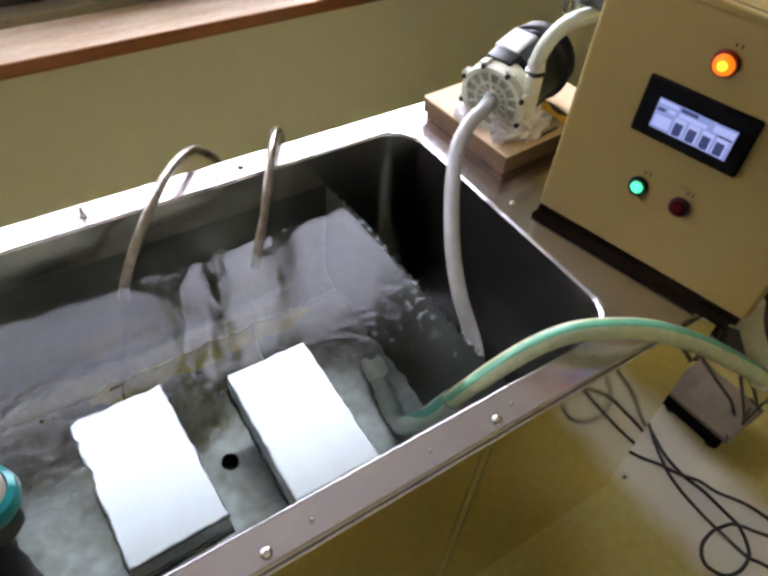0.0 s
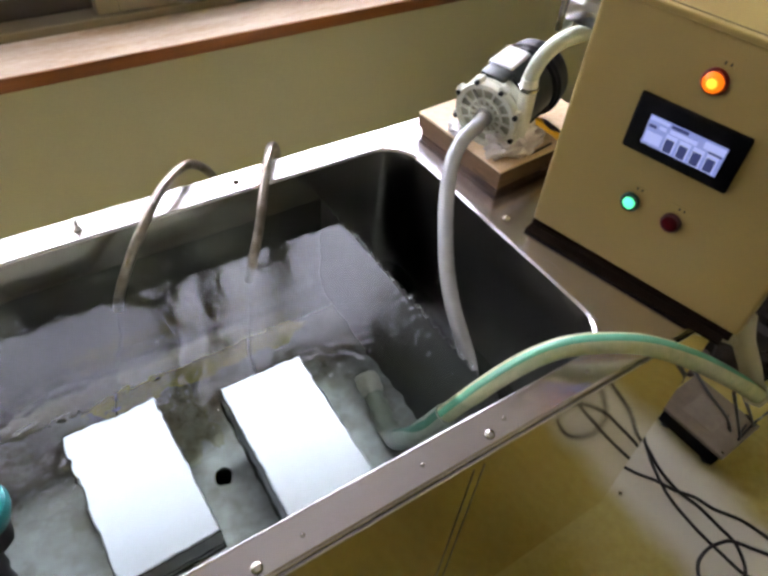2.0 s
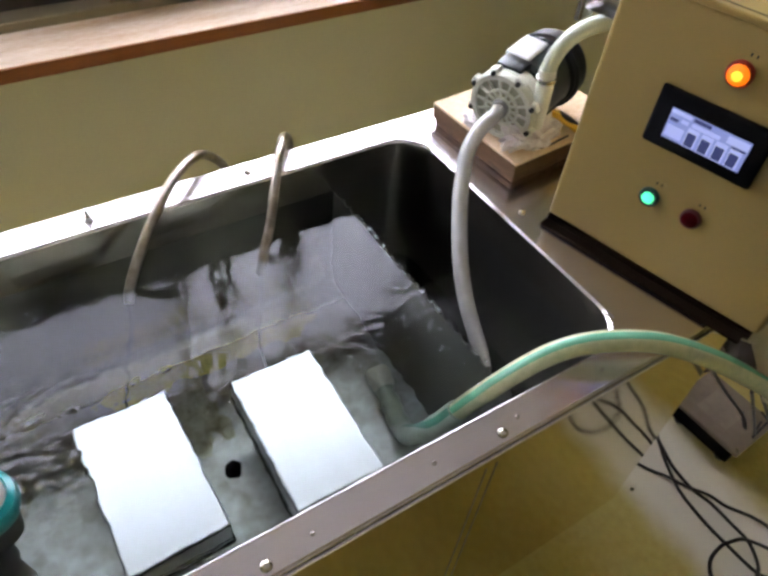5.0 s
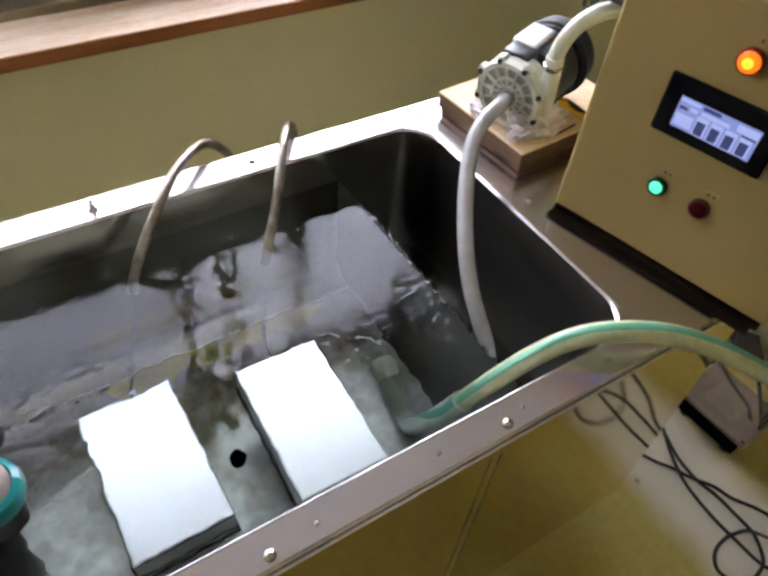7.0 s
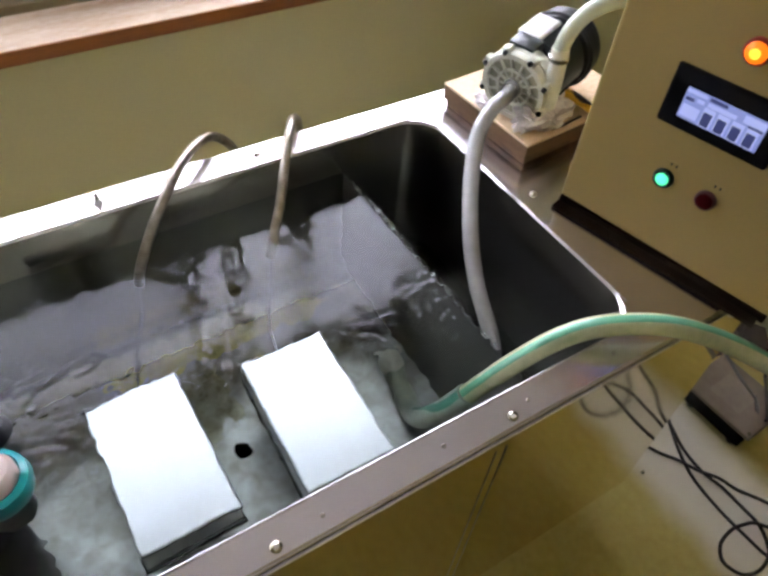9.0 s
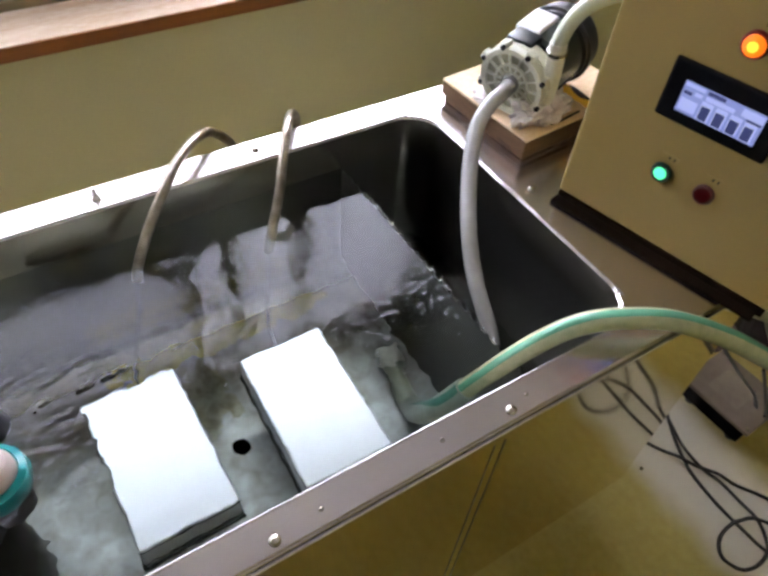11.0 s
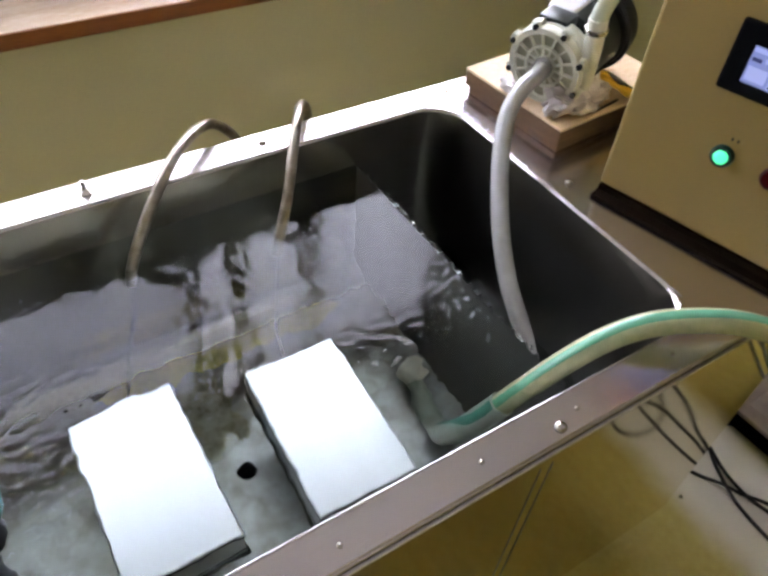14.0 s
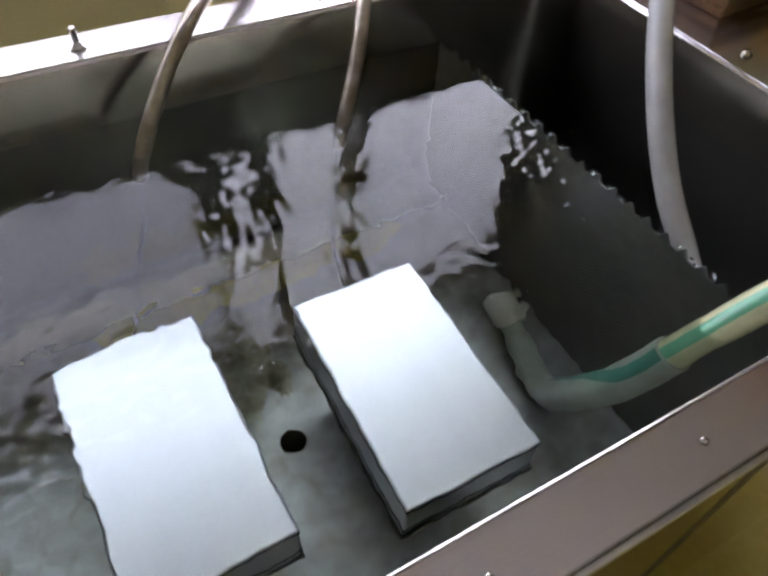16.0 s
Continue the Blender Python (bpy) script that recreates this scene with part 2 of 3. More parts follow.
def light_lane(m):
    """A soft-edged band of light painted into the vinyl beside the tank."""
    nt = m.node_tree
    p = nt.nodes["Principled BSDF"]
    old = p.inputs["Base Color"].links[0].from_socket
    tc, sep = nt.nodes.new("ShaderNodeTexCoord"), nt.nodes.new("ShaderNodeSeparateXYZ")
    n = nt.nodes.new("ShaderNodeTexNoise")
    n.inputs["Scale"].default_value = 9.0
    nt.links.new(tc.outputs["Object"], n.inputs["Vector"])
    nt.links.new(tc.outputs["Object"], sep.inputs[0])
    add = nt.nodes.new("ShaderNodeMath")
    add.operation = "MULTIPLY_ADD"
    nt.links.new(n.outputs[0], add.inputs[0])
    add.inputs[1].default_value = 0.06
    nt.links.new(sep.outputs[0], add.inputs[2])
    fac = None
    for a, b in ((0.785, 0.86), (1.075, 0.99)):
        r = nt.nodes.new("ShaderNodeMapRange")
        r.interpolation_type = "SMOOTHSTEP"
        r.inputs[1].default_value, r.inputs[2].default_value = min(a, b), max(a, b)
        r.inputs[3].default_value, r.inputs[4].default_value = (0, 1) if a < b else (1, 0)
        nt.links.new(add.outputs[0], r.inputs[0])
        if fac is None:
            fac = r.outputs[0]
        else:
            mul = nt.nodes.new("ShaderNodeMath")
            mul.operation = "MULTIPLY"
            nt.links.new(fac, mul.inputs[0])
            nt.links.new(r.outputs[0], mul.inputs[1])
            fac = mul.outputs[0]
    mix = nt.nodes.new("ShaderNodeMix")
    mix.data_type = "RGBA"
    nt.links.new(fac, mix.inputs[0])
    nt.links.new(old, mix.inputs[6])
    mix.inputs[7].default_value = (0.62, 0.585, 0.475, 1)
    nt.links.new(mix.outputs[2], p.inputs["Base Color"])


light_lane(FLOOR)
structure("floor", slab(LEFT - 0.2, FRONT - 0.2, -0.1, RIGHT + 0.2, BACK + 0.2, 0), FLOOR, "worn beige vinyl floor, olive in parts, with a painted band of light")
structure("ceiling", slab(LEFT - 0.2, FRONT - 0.2, HEIGHT, RIGHT + 0.2, BACK + 0.3, HEIGHT + 0.1), CEIL, "plain off-white painted ceiling")
bm = slab(LEFT - 0.2, BACK, 0, RIGHT + 0.2, BACK + 0.16, SILL_Z - 0.022)
slab(LEFT - 0.2, BACK, WIN_Z1, RIGHT + 0.2, BACK + 0.16, HEIGHT, bm=bm)
slab(LEFT - 0.2, BACK, SILL_Z - 0.022, WIN_X0, BACK + 0.16, WIN_Z1, bm=bm)
slab(WIN_X1, BACK, SILL_Z - 0.022, RIGHT + 0.2, BACK + 0.16, WIN_Z1, bm=bm)
structure("wall_north", bm, WALL, "olive cream painted plaster wall below a window")
structure("wall_south", slab(LEFT - 0.2, FRONT - 0.15, 0, RIGHT + 0.2, FRONT, HEIGHT), WALL, "cream painted plaster wall")
structure("wall_west", slab(LEFT - 0.15, FRONT, 0, LEFT, BACK, HEIGHT), WALL, "cream painted plaster wall")
structure("wall_east", slab(RIGHT, FRONT, 0, RIGHT + 0.15, BACK, HEIGHT), WALL, "cream painted plaster wall")

FY = BACK + 0.088


def window_frame(name, x0, x1, label):
    w = tagged(thing(name, label, "window"), kind="structure")
    part("window_sill", slab(x0 - 0.03, BACK - 0.016, SILL_Z - 0.021, x1 + 0.16, BACK + 0.085, SILL_Z, 0.002), SILL_LIT, w, "varnished wooden sill, its top coloured as lit")
    part("sill_front", slab(x0 - 0.03, BACK - 0.021, SILL_Z - 0.0225, x1 + 0.16, BACK - 0.0163, SILL_Z - 0.0005, 0.0012), SILL_SHADED, w, "front edge of the same wood, coloured as shaded")
    part("track", slab(x0, FY, SILL_Z - 0.02, x1, FY + 0.068, SILL_Z + 0.012, 0.002), ALU, w)
    part("head", slab(x0, FY, WIN_Z1 - 0.03, x1, FY + 0.068, WIN_Z1, 0.002), ALU, w)
    part("jamb", slab(x1 - 0.03, FY, SILL_Z + 0.012, x1, FY + 0.068, WIN_Z1 - 0.03, 0.002), ALU, w)
    part("jamb", slab(x0, FY, SILL_Z + 0.012, x0 + 0.03, FY + 0.068, WIN_Z1 - 0.03, 0.002), ALU, w)
    return w


def sash(w, x0, x1, y, stile0, stile1, glass=GLASS, alu=ALU):
    low = 0.045 if alu is ALU_DARK else 0.18
    f = part("sash", slab(x0 + stile0, y, SILL_Z + 0.013, x1 - stile1, y + 0.024, SILL_Z + low, 0.002), alu, w)
    if low < 0.1:
        part("lower_panel", slab(x0 + stile0, y + 0.004, SILL_Z + low + 0.0005, x1 - stile1, y + 0.016, SILL_Z + 0.1795), PALE_PANEL, f, "pale lower panel of the sash")
    part("stile", slab(x0, y, SILL_Z + 0.013, x0 + stile0, y + 0.024, WIN_Z1 - 0.031, 0.002), alu, f)
    part("stile", slab(x1 - stile1, y, SILL_Z + 0.013, x1, y + 0.024, WIN_Z1 - 0.031, 0.002), alu, f)
    part("rail", slab(x0 + stile0, y, WIN_Z1 - 0.08, x1 - stile1, y + 0.024, WIN_Z1 - 0.031, 0.002), alu, f)
    g = part("pane", slab(x0 + stile0, y + 0.010, SILL_Z + 0.18, x1 - stile1, y + 0.014, WIN_Z1 - 0.08), glass, f)
    g.visible_shadow = False


window = window_frame("window_1", WIN_X0, WIN_X1, "bronze aluminium sliding window above a wooden sill")
sash(window, -0.62, 0.19, FY + 0.036, 0.04, 0.035, GLASS_DIM, ALU_DARK)
sash(window, 0.155, WIN_X1 - 0.031, FY + 0.006, 0.035, 0.04)
sash(window, WIN_X0 + 0.031, -0.585, FY + 0.006, 0.04, 0.035, GLASS_DIM)
part("post", slab(0.270, FY + 0.07, SILL_Z + 0.01, 0.317, FY + 0.09, WIN_Z1), ALU, window)
part("post", slab(0.476, FY + 0.07, SILL_Z + 0.01, 0.516, FY + 0.09, WIN_Z1), ALU, window)
structure("backdrop", slab(-8.0, 2.4, -0.5, 8.0, 2.42, 14.0), DAY, "bright overcast daylight outside the window")

# ---- washing tank ----
RIM, WATER_Z = 0.70, 0.64
WX0, WX1, WY0, WY1, WELL_Z, WR = -0.52, 0.462, 0.0235, 0.467, 0.345, 0.055
DX0, DX1, DY0, DY1 = -0.62, 0.65, -0.010, 0.508
tank = thing("washing_tank", "brushed stainless steel washing tank with a wide rim and overflow weir", "tank")


def deck_plate():
    """Four strips round the well, with corner fans, folded down at the outer edge."""
    bm = bmesh.new()
    inner = rounded(WX0, WY0, WX1, WY1, WR)
    a = [bm.verts.new((x, y, RIM)) for x, y in inner]
    lip = [bm.verts.new((x - (0.003 if x > 0 else -0.003), y + (0.003 if y < 0.25 else -0.003), RIM - 0.0025)) for x, y in inner]
    q = len(inner) // 4
    corner = [bm.verts.new((x, y, RIM)) for x, y in ((DX1, DY1), (DX0, DY1), (DX0, DY0), (DX1, DY0))]
    for c in range(4):
        for i in range(q - 1):
            bm.faces.new((a[c * q + i], a[c * q + i + 1], corner[c]))
        bm.faces.new((a[c * q + q - 1], a[(c * q + q) % len(a)], corner[(c + 1) % 4], corner[c]))
    n = len(a)
    for k in range(n):
        bm.faces.new((lip[k], lip[(k + 1) % n], a[(k + 1) % n], a[k]))
    low = [bm.verts.new((v.co.x, v.co.y, RIM - 0.009)) for v in corner]
    for k in range(4):
        bm.faces.new((corner[k], corner[(k + 1) % 4], low[(k + 1) % 4], low[k]))
    return bm


def well_mesh(profile):
    bm = bmesh.new()
    rings = []
    for inset, z in profile:
        r = max(WR - inset, 0.01)
        rings.append([bm.verts.new((x, y, z)) for x, y in rounded(WX0 + inset + 0.0005, WY0 + inset + 0.0005, WX1 - inset - 0.0005, WY1 - inset - 0.0005, r)])
    n = len(rings[0])
    for a, b in zip(rings, rings[1:]):
        for k in range(n):
            bm.faces.new((a[k], a[(k + 1) % n], b[(k + 1) % n], b[k]))
    return bm


part("deck", deck_plate(), STEEL, tank, "bright brushed steel rim plate")
# The lit band and the dim wall under water are painted as two steels.
part("well_upper", well_mesh(((-0.003, RIM - 0.0025), (0.0, RIM - 0.02), (0.0, WATER_Z + 0.001))), STEEL_BAND, tank, "dull satin steel wall above the water, coloured as lit", 40)
part("well", well_mesh(((0.0, WATER_Z + 0.001), (0.0, WELL_Z + 0.045), (0.004, WELL_Z + 0.026), (0.013, WELL_Z + 0.012), (0.027, WELL_Z + 0.003), (0.045, WELL_Z))), STEEL_WELL, tank, "steel wall below the water line, its dim look put in the colour", 40)
part("well_floor", slab(WX0 + 0.02, WY0 + 0.02, WELL_Z - 0.01, WX1 - 0.02, WY1 - 0.02, WELL_Z - 0.0002), STEEL_FLOOR, tank, "pale greenish grey steel tank floor")
part("rim_bead", tube([(x, y, RIM + 0.0005) for x, y in rounded(WX0 + 0.001, WY0 + 0.001, WX1 - 0.001, WY1 - 0.001, WR)] + [(WX1 - 0.001, WY1 - WR, RIM + 0.0005)], 0.0007, 8, 2), STEEL_EDGE, tank, "polished edge of the opening")
part("weir", slab(0.3225, WY0 + 0.001, WELL_Z, 0.3245, WY1 - 0.001, WATER_Z - 0.0025, 0.0006, 1), WEIR, tank, "dark steel overflow weir plate")
tooth = slab(0.3226, -0.0055, 0, 0.3244, 0.0055, 0.0062)
for v in tooth.verts:
    if v.co.z > 0.003:
        v.co.y *= 0.15
tooth_mesh = part("weir_tooth", tooth, WEIR, tank)
TEETH = [WY0 + 0.016 + 0.019 * k for k in range(22)]
tooth_mesh.location = (0, TEETH[0], WATER_Z - 0.0024)
for y in TEETH[1:]:
    t = new("weir_tooth", tooth_mesh.data)
    t.parent = tank
    t.location = (0, y, WATER_Z - 0.0024)
BODY = (DX0 + 0.004, DY0 + 0.001, 0.16, DX1 - 0.004, DY1 - 0.004, RIM - 0.013)
bm = slab(BODY[0], BODY[1], BODY[2], BODY[3], BODY[1] + 0.0015, BODY[5], 0.0005, 1)
part("front_panel", bm, STEEL_PANEL, tank, "polished steel front panel")
part("rear_panel", slab(BODY[0], BODY[4] - 0.0015, BODY[2], BODY[3], BODY[4], BODY[5]), STEEL_PANEL, tank)
part("side_panel", slab(BODY[3] - 0.0015, BODY[1] + 0.002, BODY[2], BODY[3], BODY[4] - 0.002, BODY[5]), STEEL_PANEL, tank)
part("side_panel", slab(BODY[0], BODY[1] + 0.002, BODY[2], BODY[0] + 0.0015, BODY[4] - 0.002, BODY[5]), STEEL_PANEL, tank)
part("bottom_panel", slab(BODY[0] + 0.002, BODY[1] + 0.002, BODY[2], BODY[3] - 0.002, BODY[4] - 0.002, BODY[2] + 0.002), STEEL_PANEL, tank)
for x in (0.232, 0.246):
    part("panel_line", slab(x, BODY[1] - 0.0006, BODY[2] + 0.002, x + 0.0012, BODY[1] - 0.0002, BODY[5] - 0.03), LINE_BROWN, tank, "fine dark vertical line")
part("top_flange", slab(BODY[0], BODY[1] - 0.005, BODY[5] - 0.004, BODY[3] + 0.004, BODY[1] - 0.0003, BODY[5], 0.0008, 1), STEEL_EDGE, tank, "thin bright flange under the rim")
for x in (BODY[0] + 0.12, BODY[3] - 0.14):
    for y in (BODY[1] + 0.16, BODY[4] - 0.10):
        leg = part("leg", slab(x - 0.02, y - 0.02, 0.02, x + 0.02, y + 0.02, 0.159, 0.003), STEEL_PANEL, tank)
        part("foot", lathe([(0.028, 0.0), (0.028, 0.008), (0.02, 0.014), (0.012, 0.0195)], 20, m=Matrix.Translation((x, y, 0))), BLACK, leg)


def screw(x, y, r=0.0055, h=0.0035):
    part("screw", lathe([(r, 0), (r * 0.95, h * 0.5), (r * 0.6, h), (0.0, h * 1.1)], 16, m=Matrix.Translation((x, y, RIM + 0.0002))), STEEL_BAND, tank, "", 40)


for x in (-0.26, -0.005, 0.249):
    screw(x, -0.001)
for x in (0.041, 0.171, 0.274, 0.394):
    screw(x, 0.006 if x > 0.1 else 0.004, 0.0022, 0.0012)
screw(0.487, 0.25, 0.005)
screw(0.476, 0.487, 0.0035, 0.002)
screw(0.20, 0.487, 0.005)
part("stud", lathe([(0.007, 0), (0.007, 0.002), (0.0045, 0.004), (0.0028, 0.0055), (0.0028, 0.015), (0.0022, 0.0165)], 16, m=Matrix.Translation((-0.01, 0.486, RIM + 0.0002))), STEEL_EDGE, tank, "", 40)
part("drain", lathe([(0.0120, 0.0), (0.0120, 0.0012), (0.0, 0.0012)], 28, m=Matrix.Translation((0.044, 0.236, WELL_Z + 0.0004))), SATIN_BLACK, tank, "round black drain hole")


# ---- water ----
def ripple_sheet(name, x0, x1, y0, y1, step, height, label):
    nx, ny = int((x1 - x0) / step) + 1, int((y1 - y0) / step) + 1
    X, Y = np.meshgrid(np.linspace(x0, x1, nx), np.linspace(y0, y1, ny), indexing="ij")
    Z = height(X, Y)
    co = np.stack([X, Y, Z], -1).reshape(-1, 3)
    i = np.arange(nx * ny).reshape(nx, ny)
    faces = np.stack([i[:-1, :-1], i[1:, :-1], i[1:, 1:], i[:-1, 1:]], -1).reshape(-1, 4)
    me = bpy.data.meshes.new(name)
    me.from_pydata(co.tolist(), [], faces.tolist())
    for f in me.polygons:
        f.use_smooth = True
    me.materials.append(WATER)
    ob = tagged(new(name, me), label, "", "", "structure")
    ob.visible_shadow = False
    return ob


def waves(X, Y):
    """Short crossing ripples, livelier to the left and where the water nears the weir."""
    rng = np.random.default_rng(4)
    step = X[1, 0] - X[0, 0]

    def field(lo, hi, count):
        Z = np.zeros_like(X)
        for _ in range(count):
            a, lam = rng.uniform(0, 2 * math.pi), rng.uniform(lo, hi)
            ph, bend = rng.uniform(0, 2 * math.pi), rng.uniform(0, 2 * math.pi)
            k = 2 * math.pi / lam
            Z += np.sin(k * (X * math.cos(a) + Y * math.sin(a)) + ph + 1.8 * np.sin(14 * X + bend) + 1.8 * np.sin(17 * Y - bend)) / k
        gx, gy = np.gradient(Z, step, step)
        return Z / math.sqrt(float((gx ** 2 + gy ** 2).mean()))

    def spot(x, y, rx, ry):
        return np.exp(-((X - x) / rx) ** 2 - ((Y - y) / ry) ** 2)
    patch = 0.55 + 0.45 * np.sin(31 * X + 2.1 * np.sin(19 * Y)) * np.sin(27 * Y + 1.7 * np.sin(23 * X + 1.0))
    rough = 0.085 * patch / (1 + np.exp((X + 0.045) / 0.03)) / (1 + np.exp((0.15 - Y) / 0.02)) + 0.075 * spot(0.298, 0.22, 0.022, 0.11) + 0.006 * spot(0.075, 0.375, 0.03, 0.07) + 0.006 * spot(0.185, 0.34, 0.016, 0.10) + 0.022 * spot(0.20, 0.16, 0.035, 0.05)
    return field(0.006, 0.017, 120) * (0.013 + 1.2 * rough) + field(0.013, 0.045, 40) * (0.011 + 0.75 * rough)


water = ripple_sheet("water", WX0 - 0.05, 0.3215, WY0 - 0.018, WY1 + 0.018, 0.0012, waves, "clear rippling water reflecting the window")
water.location.z = WATER_Z
low_water = ripple_sheet("water_overflow", 0.3255, WX1 + 0.004, WY0 - 0.006, WY1 + 0.01, 0.004, lambda X, Y: waves(X, Y) * 0.4, "dark still water in the overflow chamber")
low_water.location.z = 0.47


def lip_mesh():
    """The uneven edge where the water spills over the weir."""
    bm = bmesh.new()
    rnd = random.Random(11)
    for y in TEETH:
        for k in range(2):
            r = rnd.uniform(0.0008, 0.0019)
            yy = y + 0.0095 + rnd.uniform(-0.0035, 0.0035)
            bmesh.ops.create_icosphere(bm, subdivisions=2, radius=r, matrix=pose(0.3245 + rnd.uniform(-0.0012, 0.0035), yy, WATER_Z - 0.0005 + rnd.uniform(-0.0015, 0.0008)) @ Matrix.Diagonal((1.2, rnd.uniform(0.8, 1.6), 0.8, 1)))
    return bm


spill = tagged(link("spilling_water", lip_mesh(), WATER, None, "", 60), "sparkling beads of water spilling over the weir", "", "", "stuff")
spill.visible_shadow = False


def sheen_streak():
    """A thin uneven yellow streak along the floor's back: a reflection put into colour."""
    bm = bmesh.new()
    grid = []
    for i in range(61):
        x = -0.09 + 0.36 * i / 60
        half = 0.021 + 0.012 * noise.noise(Vector((x * 40, 1.3, 0))) + 0.006 * noise.noise(Vector((x * 110, 4.1, 0)))
        half *= min(1, i / 8, (60 - i) / 8) + 0.02
        mid = 0.413 + 0.006 * noise.noise(Vector((x * 25, 7.7, 0)))
        grid.append([bm.verts.new((x, mid + half * (k / 3 - 1), WELL_Z + 0.0012 * (1 - abs(k / 3 - 1)) + 0.0002)) for k in range(7)])
    for a, b in zip(grid, grid[1:]):
        for k in range(6):
            bm.faces.new((a[k], b[k], b[k + 1], a[k + 1]))
    return bm


def ragged_patch(cx, cy, rx, ry, seed):
    """An uneven flat film with a ragged outline."""
    bm = bmesh.new()
    hub = bm.verts.new((cx, cy, WELL_Z + 0.0012))
    rings = []
    for j in (1, 2, 3):
        ring = []
        for k in range(72):
            a = 2 * math.pi * k / 72
            q = 1 + 0.35 * noise.noise(Vector((2.2 * math.cos(a), 2.2 * math.sin(a), seed))) + 0.22 * noise.noise(Vector((7 * math.cos(a), 7 * math.sin(a), seed + 3)))
            ring.append(bm.verts.new((cx + rx * q * j / 3 * math.cos(a), cy + ry * q * j / 3 * math.sin(a), WELL_Z + 0.0012 - 0.00033 * j)))
        rings.append(ring)
    for k in range(72):
        bm.faces.new((hub, rings[0][k], rings[0][(k + 1) % 72]))
        for a, b in zip(rings, rings[1:]):
            bm.faces.new((a[k], b[k], b[(k + 1) % 72], a[(k + 1) % 72]))
    return bm


for cx, cy, rx, ry, seed in ((0.036, 0.345, 0.030, 0.055, 1.0), (0.022, 0.285, 0.012, 0.02, 6.0), (0.060, 0.300, 0.011, 0.022, 4.0)):
    tagged(link("olive_patch", ragged_patch(cx, cy, rx, ry, seed), OLIVE_MOTTLE, None, "", 60), "mottled olive-brown film on the tank floor", "", "", "stuff")
tagged(link("sheen", sheen_streak(), YELLOW_SHEEN, None, "", 60), "yellowish streak on the tank floor standing for a reflection", "", "", "stuff")


# ---- submerged transducer boxes with conduits ----
def transducer(x0, x1, y0, y1, z0, z1, turn, pipe, label):
    b = thing("transducer_box", label, "box", None, "submerged steel boxes")
    cx, cy = (x0 + x1) / 2, (y0 + y1) / 2
    m = pose(cx, cy, 0, 0, 0, turn)
    bm = slab(x0 - cx, y0 - cy, z0, x1 - cx, y1 - cy, z1, 0.002, 2)
    bm.transform(m)
    part("body", bm, STEEL_BOX, b, "satin steel box with a bright flat top")
    bm = slab(x0 - cx - 0.0005, y0 - cy - 0.0005, z1 - 0.0056, x1 - cx + 0.0005, y1 - cy + 0.0005, z1 - 0.0038)
    bm.transform(m)
    part("lid_seam", bm, SATIN_BLACK, b, "thin dark seam below the lid")
    bm = slab(x0 - cx - 0.0005, y0 - cy - 0.0005, z0 + 0.010, x1 - cx + 0.0005, y1 - cy + 0.0005, z0 + 0.0113)
    bm.transform(m)
    part("base_seam", bm, SATIN_BLACK, b, "thin dark seam above the base")
    # The shadow round the box foot is put into this dark flange.
    bm = slab(x0 - cx - 0.0025, y0 - cy - 0.0025, z0 - 0.003, x1 - cx + 0.0025, y1 - cy + 0.0025, z0 - 0.0003, 0.001, 1)
    bm.transform(m)
    part("shade_flange", bm, WEIR, b, "flange round the base, dark for the shadow there")
    for sx in (x0 + 0.038, x1 - 0.038):
        for sy in (y0 + 0.05, y1 - 0.04):
            bm = lathe([(0.007, WELL_Z + 0.0005), (0.007, z0 - 0.0032)], 12)
            bm.transform(m @ Matrix.Translation((sx - cx, sy - cy, 0)))
            part("foot", bm, STEEL_WELL, b)
    part("conduit_tail", tube(pipe[:5], 0.0022, 12, 12), STEEL_WELL, b, "dark lead from the conduit down to the box", 60)
    part("conduit", tube(pipe[3:], 0.0064, 16, 12), CONDUIT, b, "bent brownish steel conduit over the rim", 60)
    return b


transducer(-0.114, 0.0, 0.118, 0.318, 0.443, 0.50, 0.8,
           [(-0.055, 0.310, 0.475), (-0.034, 0.365, 0.49), (-0.010, 0.402, 0.54), (0.000, 0.4135, 0.605), (0.007, 0.416, 0.641), (0.035, 0.431, 0.684), (0.061, 0.445, 0.713), (0.090, 0.475, 0.724), (0.115, 0.500, 0.725), (0.140, 0.523, 0.72), (0.160, 0.54, 0.708), (0.182, 0.557, 0.682), (0.199, 0.57, 0.65), (0.208, 0.577, 0.60), (0.212, 0.58, 0.45), (0.212, 0.58, 0.25)],
           "satin steel transducer box under water with bent conduit")
transducer(0.073, 0.187, 0.094, 0.289, 0.443, 0.50, -1.0,
           [(0.125, 0.280, 0.475), (0.137, 0.335, 0.49), (0.155, 0.368, 0.54), (0.165, 0.382, 0.605), (0.173, 0.387, 0.641), (0.197, 0.412, 0.676), (0.218, 0.44, 0.706), (0.242, 0.475, 0.724), (0.264, 0.51, 0.721), (0.281, 0.532, 0.705), (0.293, 0.55, 0.677), (0.298, 0.56, 0.642), (0.30, 0.57, 0.55), (0.30, 0.575, 0.4), (0.30, 0.575, 0.25)],
           "satin steel transducer box under water near the weir")

# ---- control cabinet ----
A, B = Vector((0.526, 0.241, 0)), Vector((0.598, -0.046, 0))
CW, CD, CZ0, CZ1 = 0.297, 0.17, 0.691, 1.012
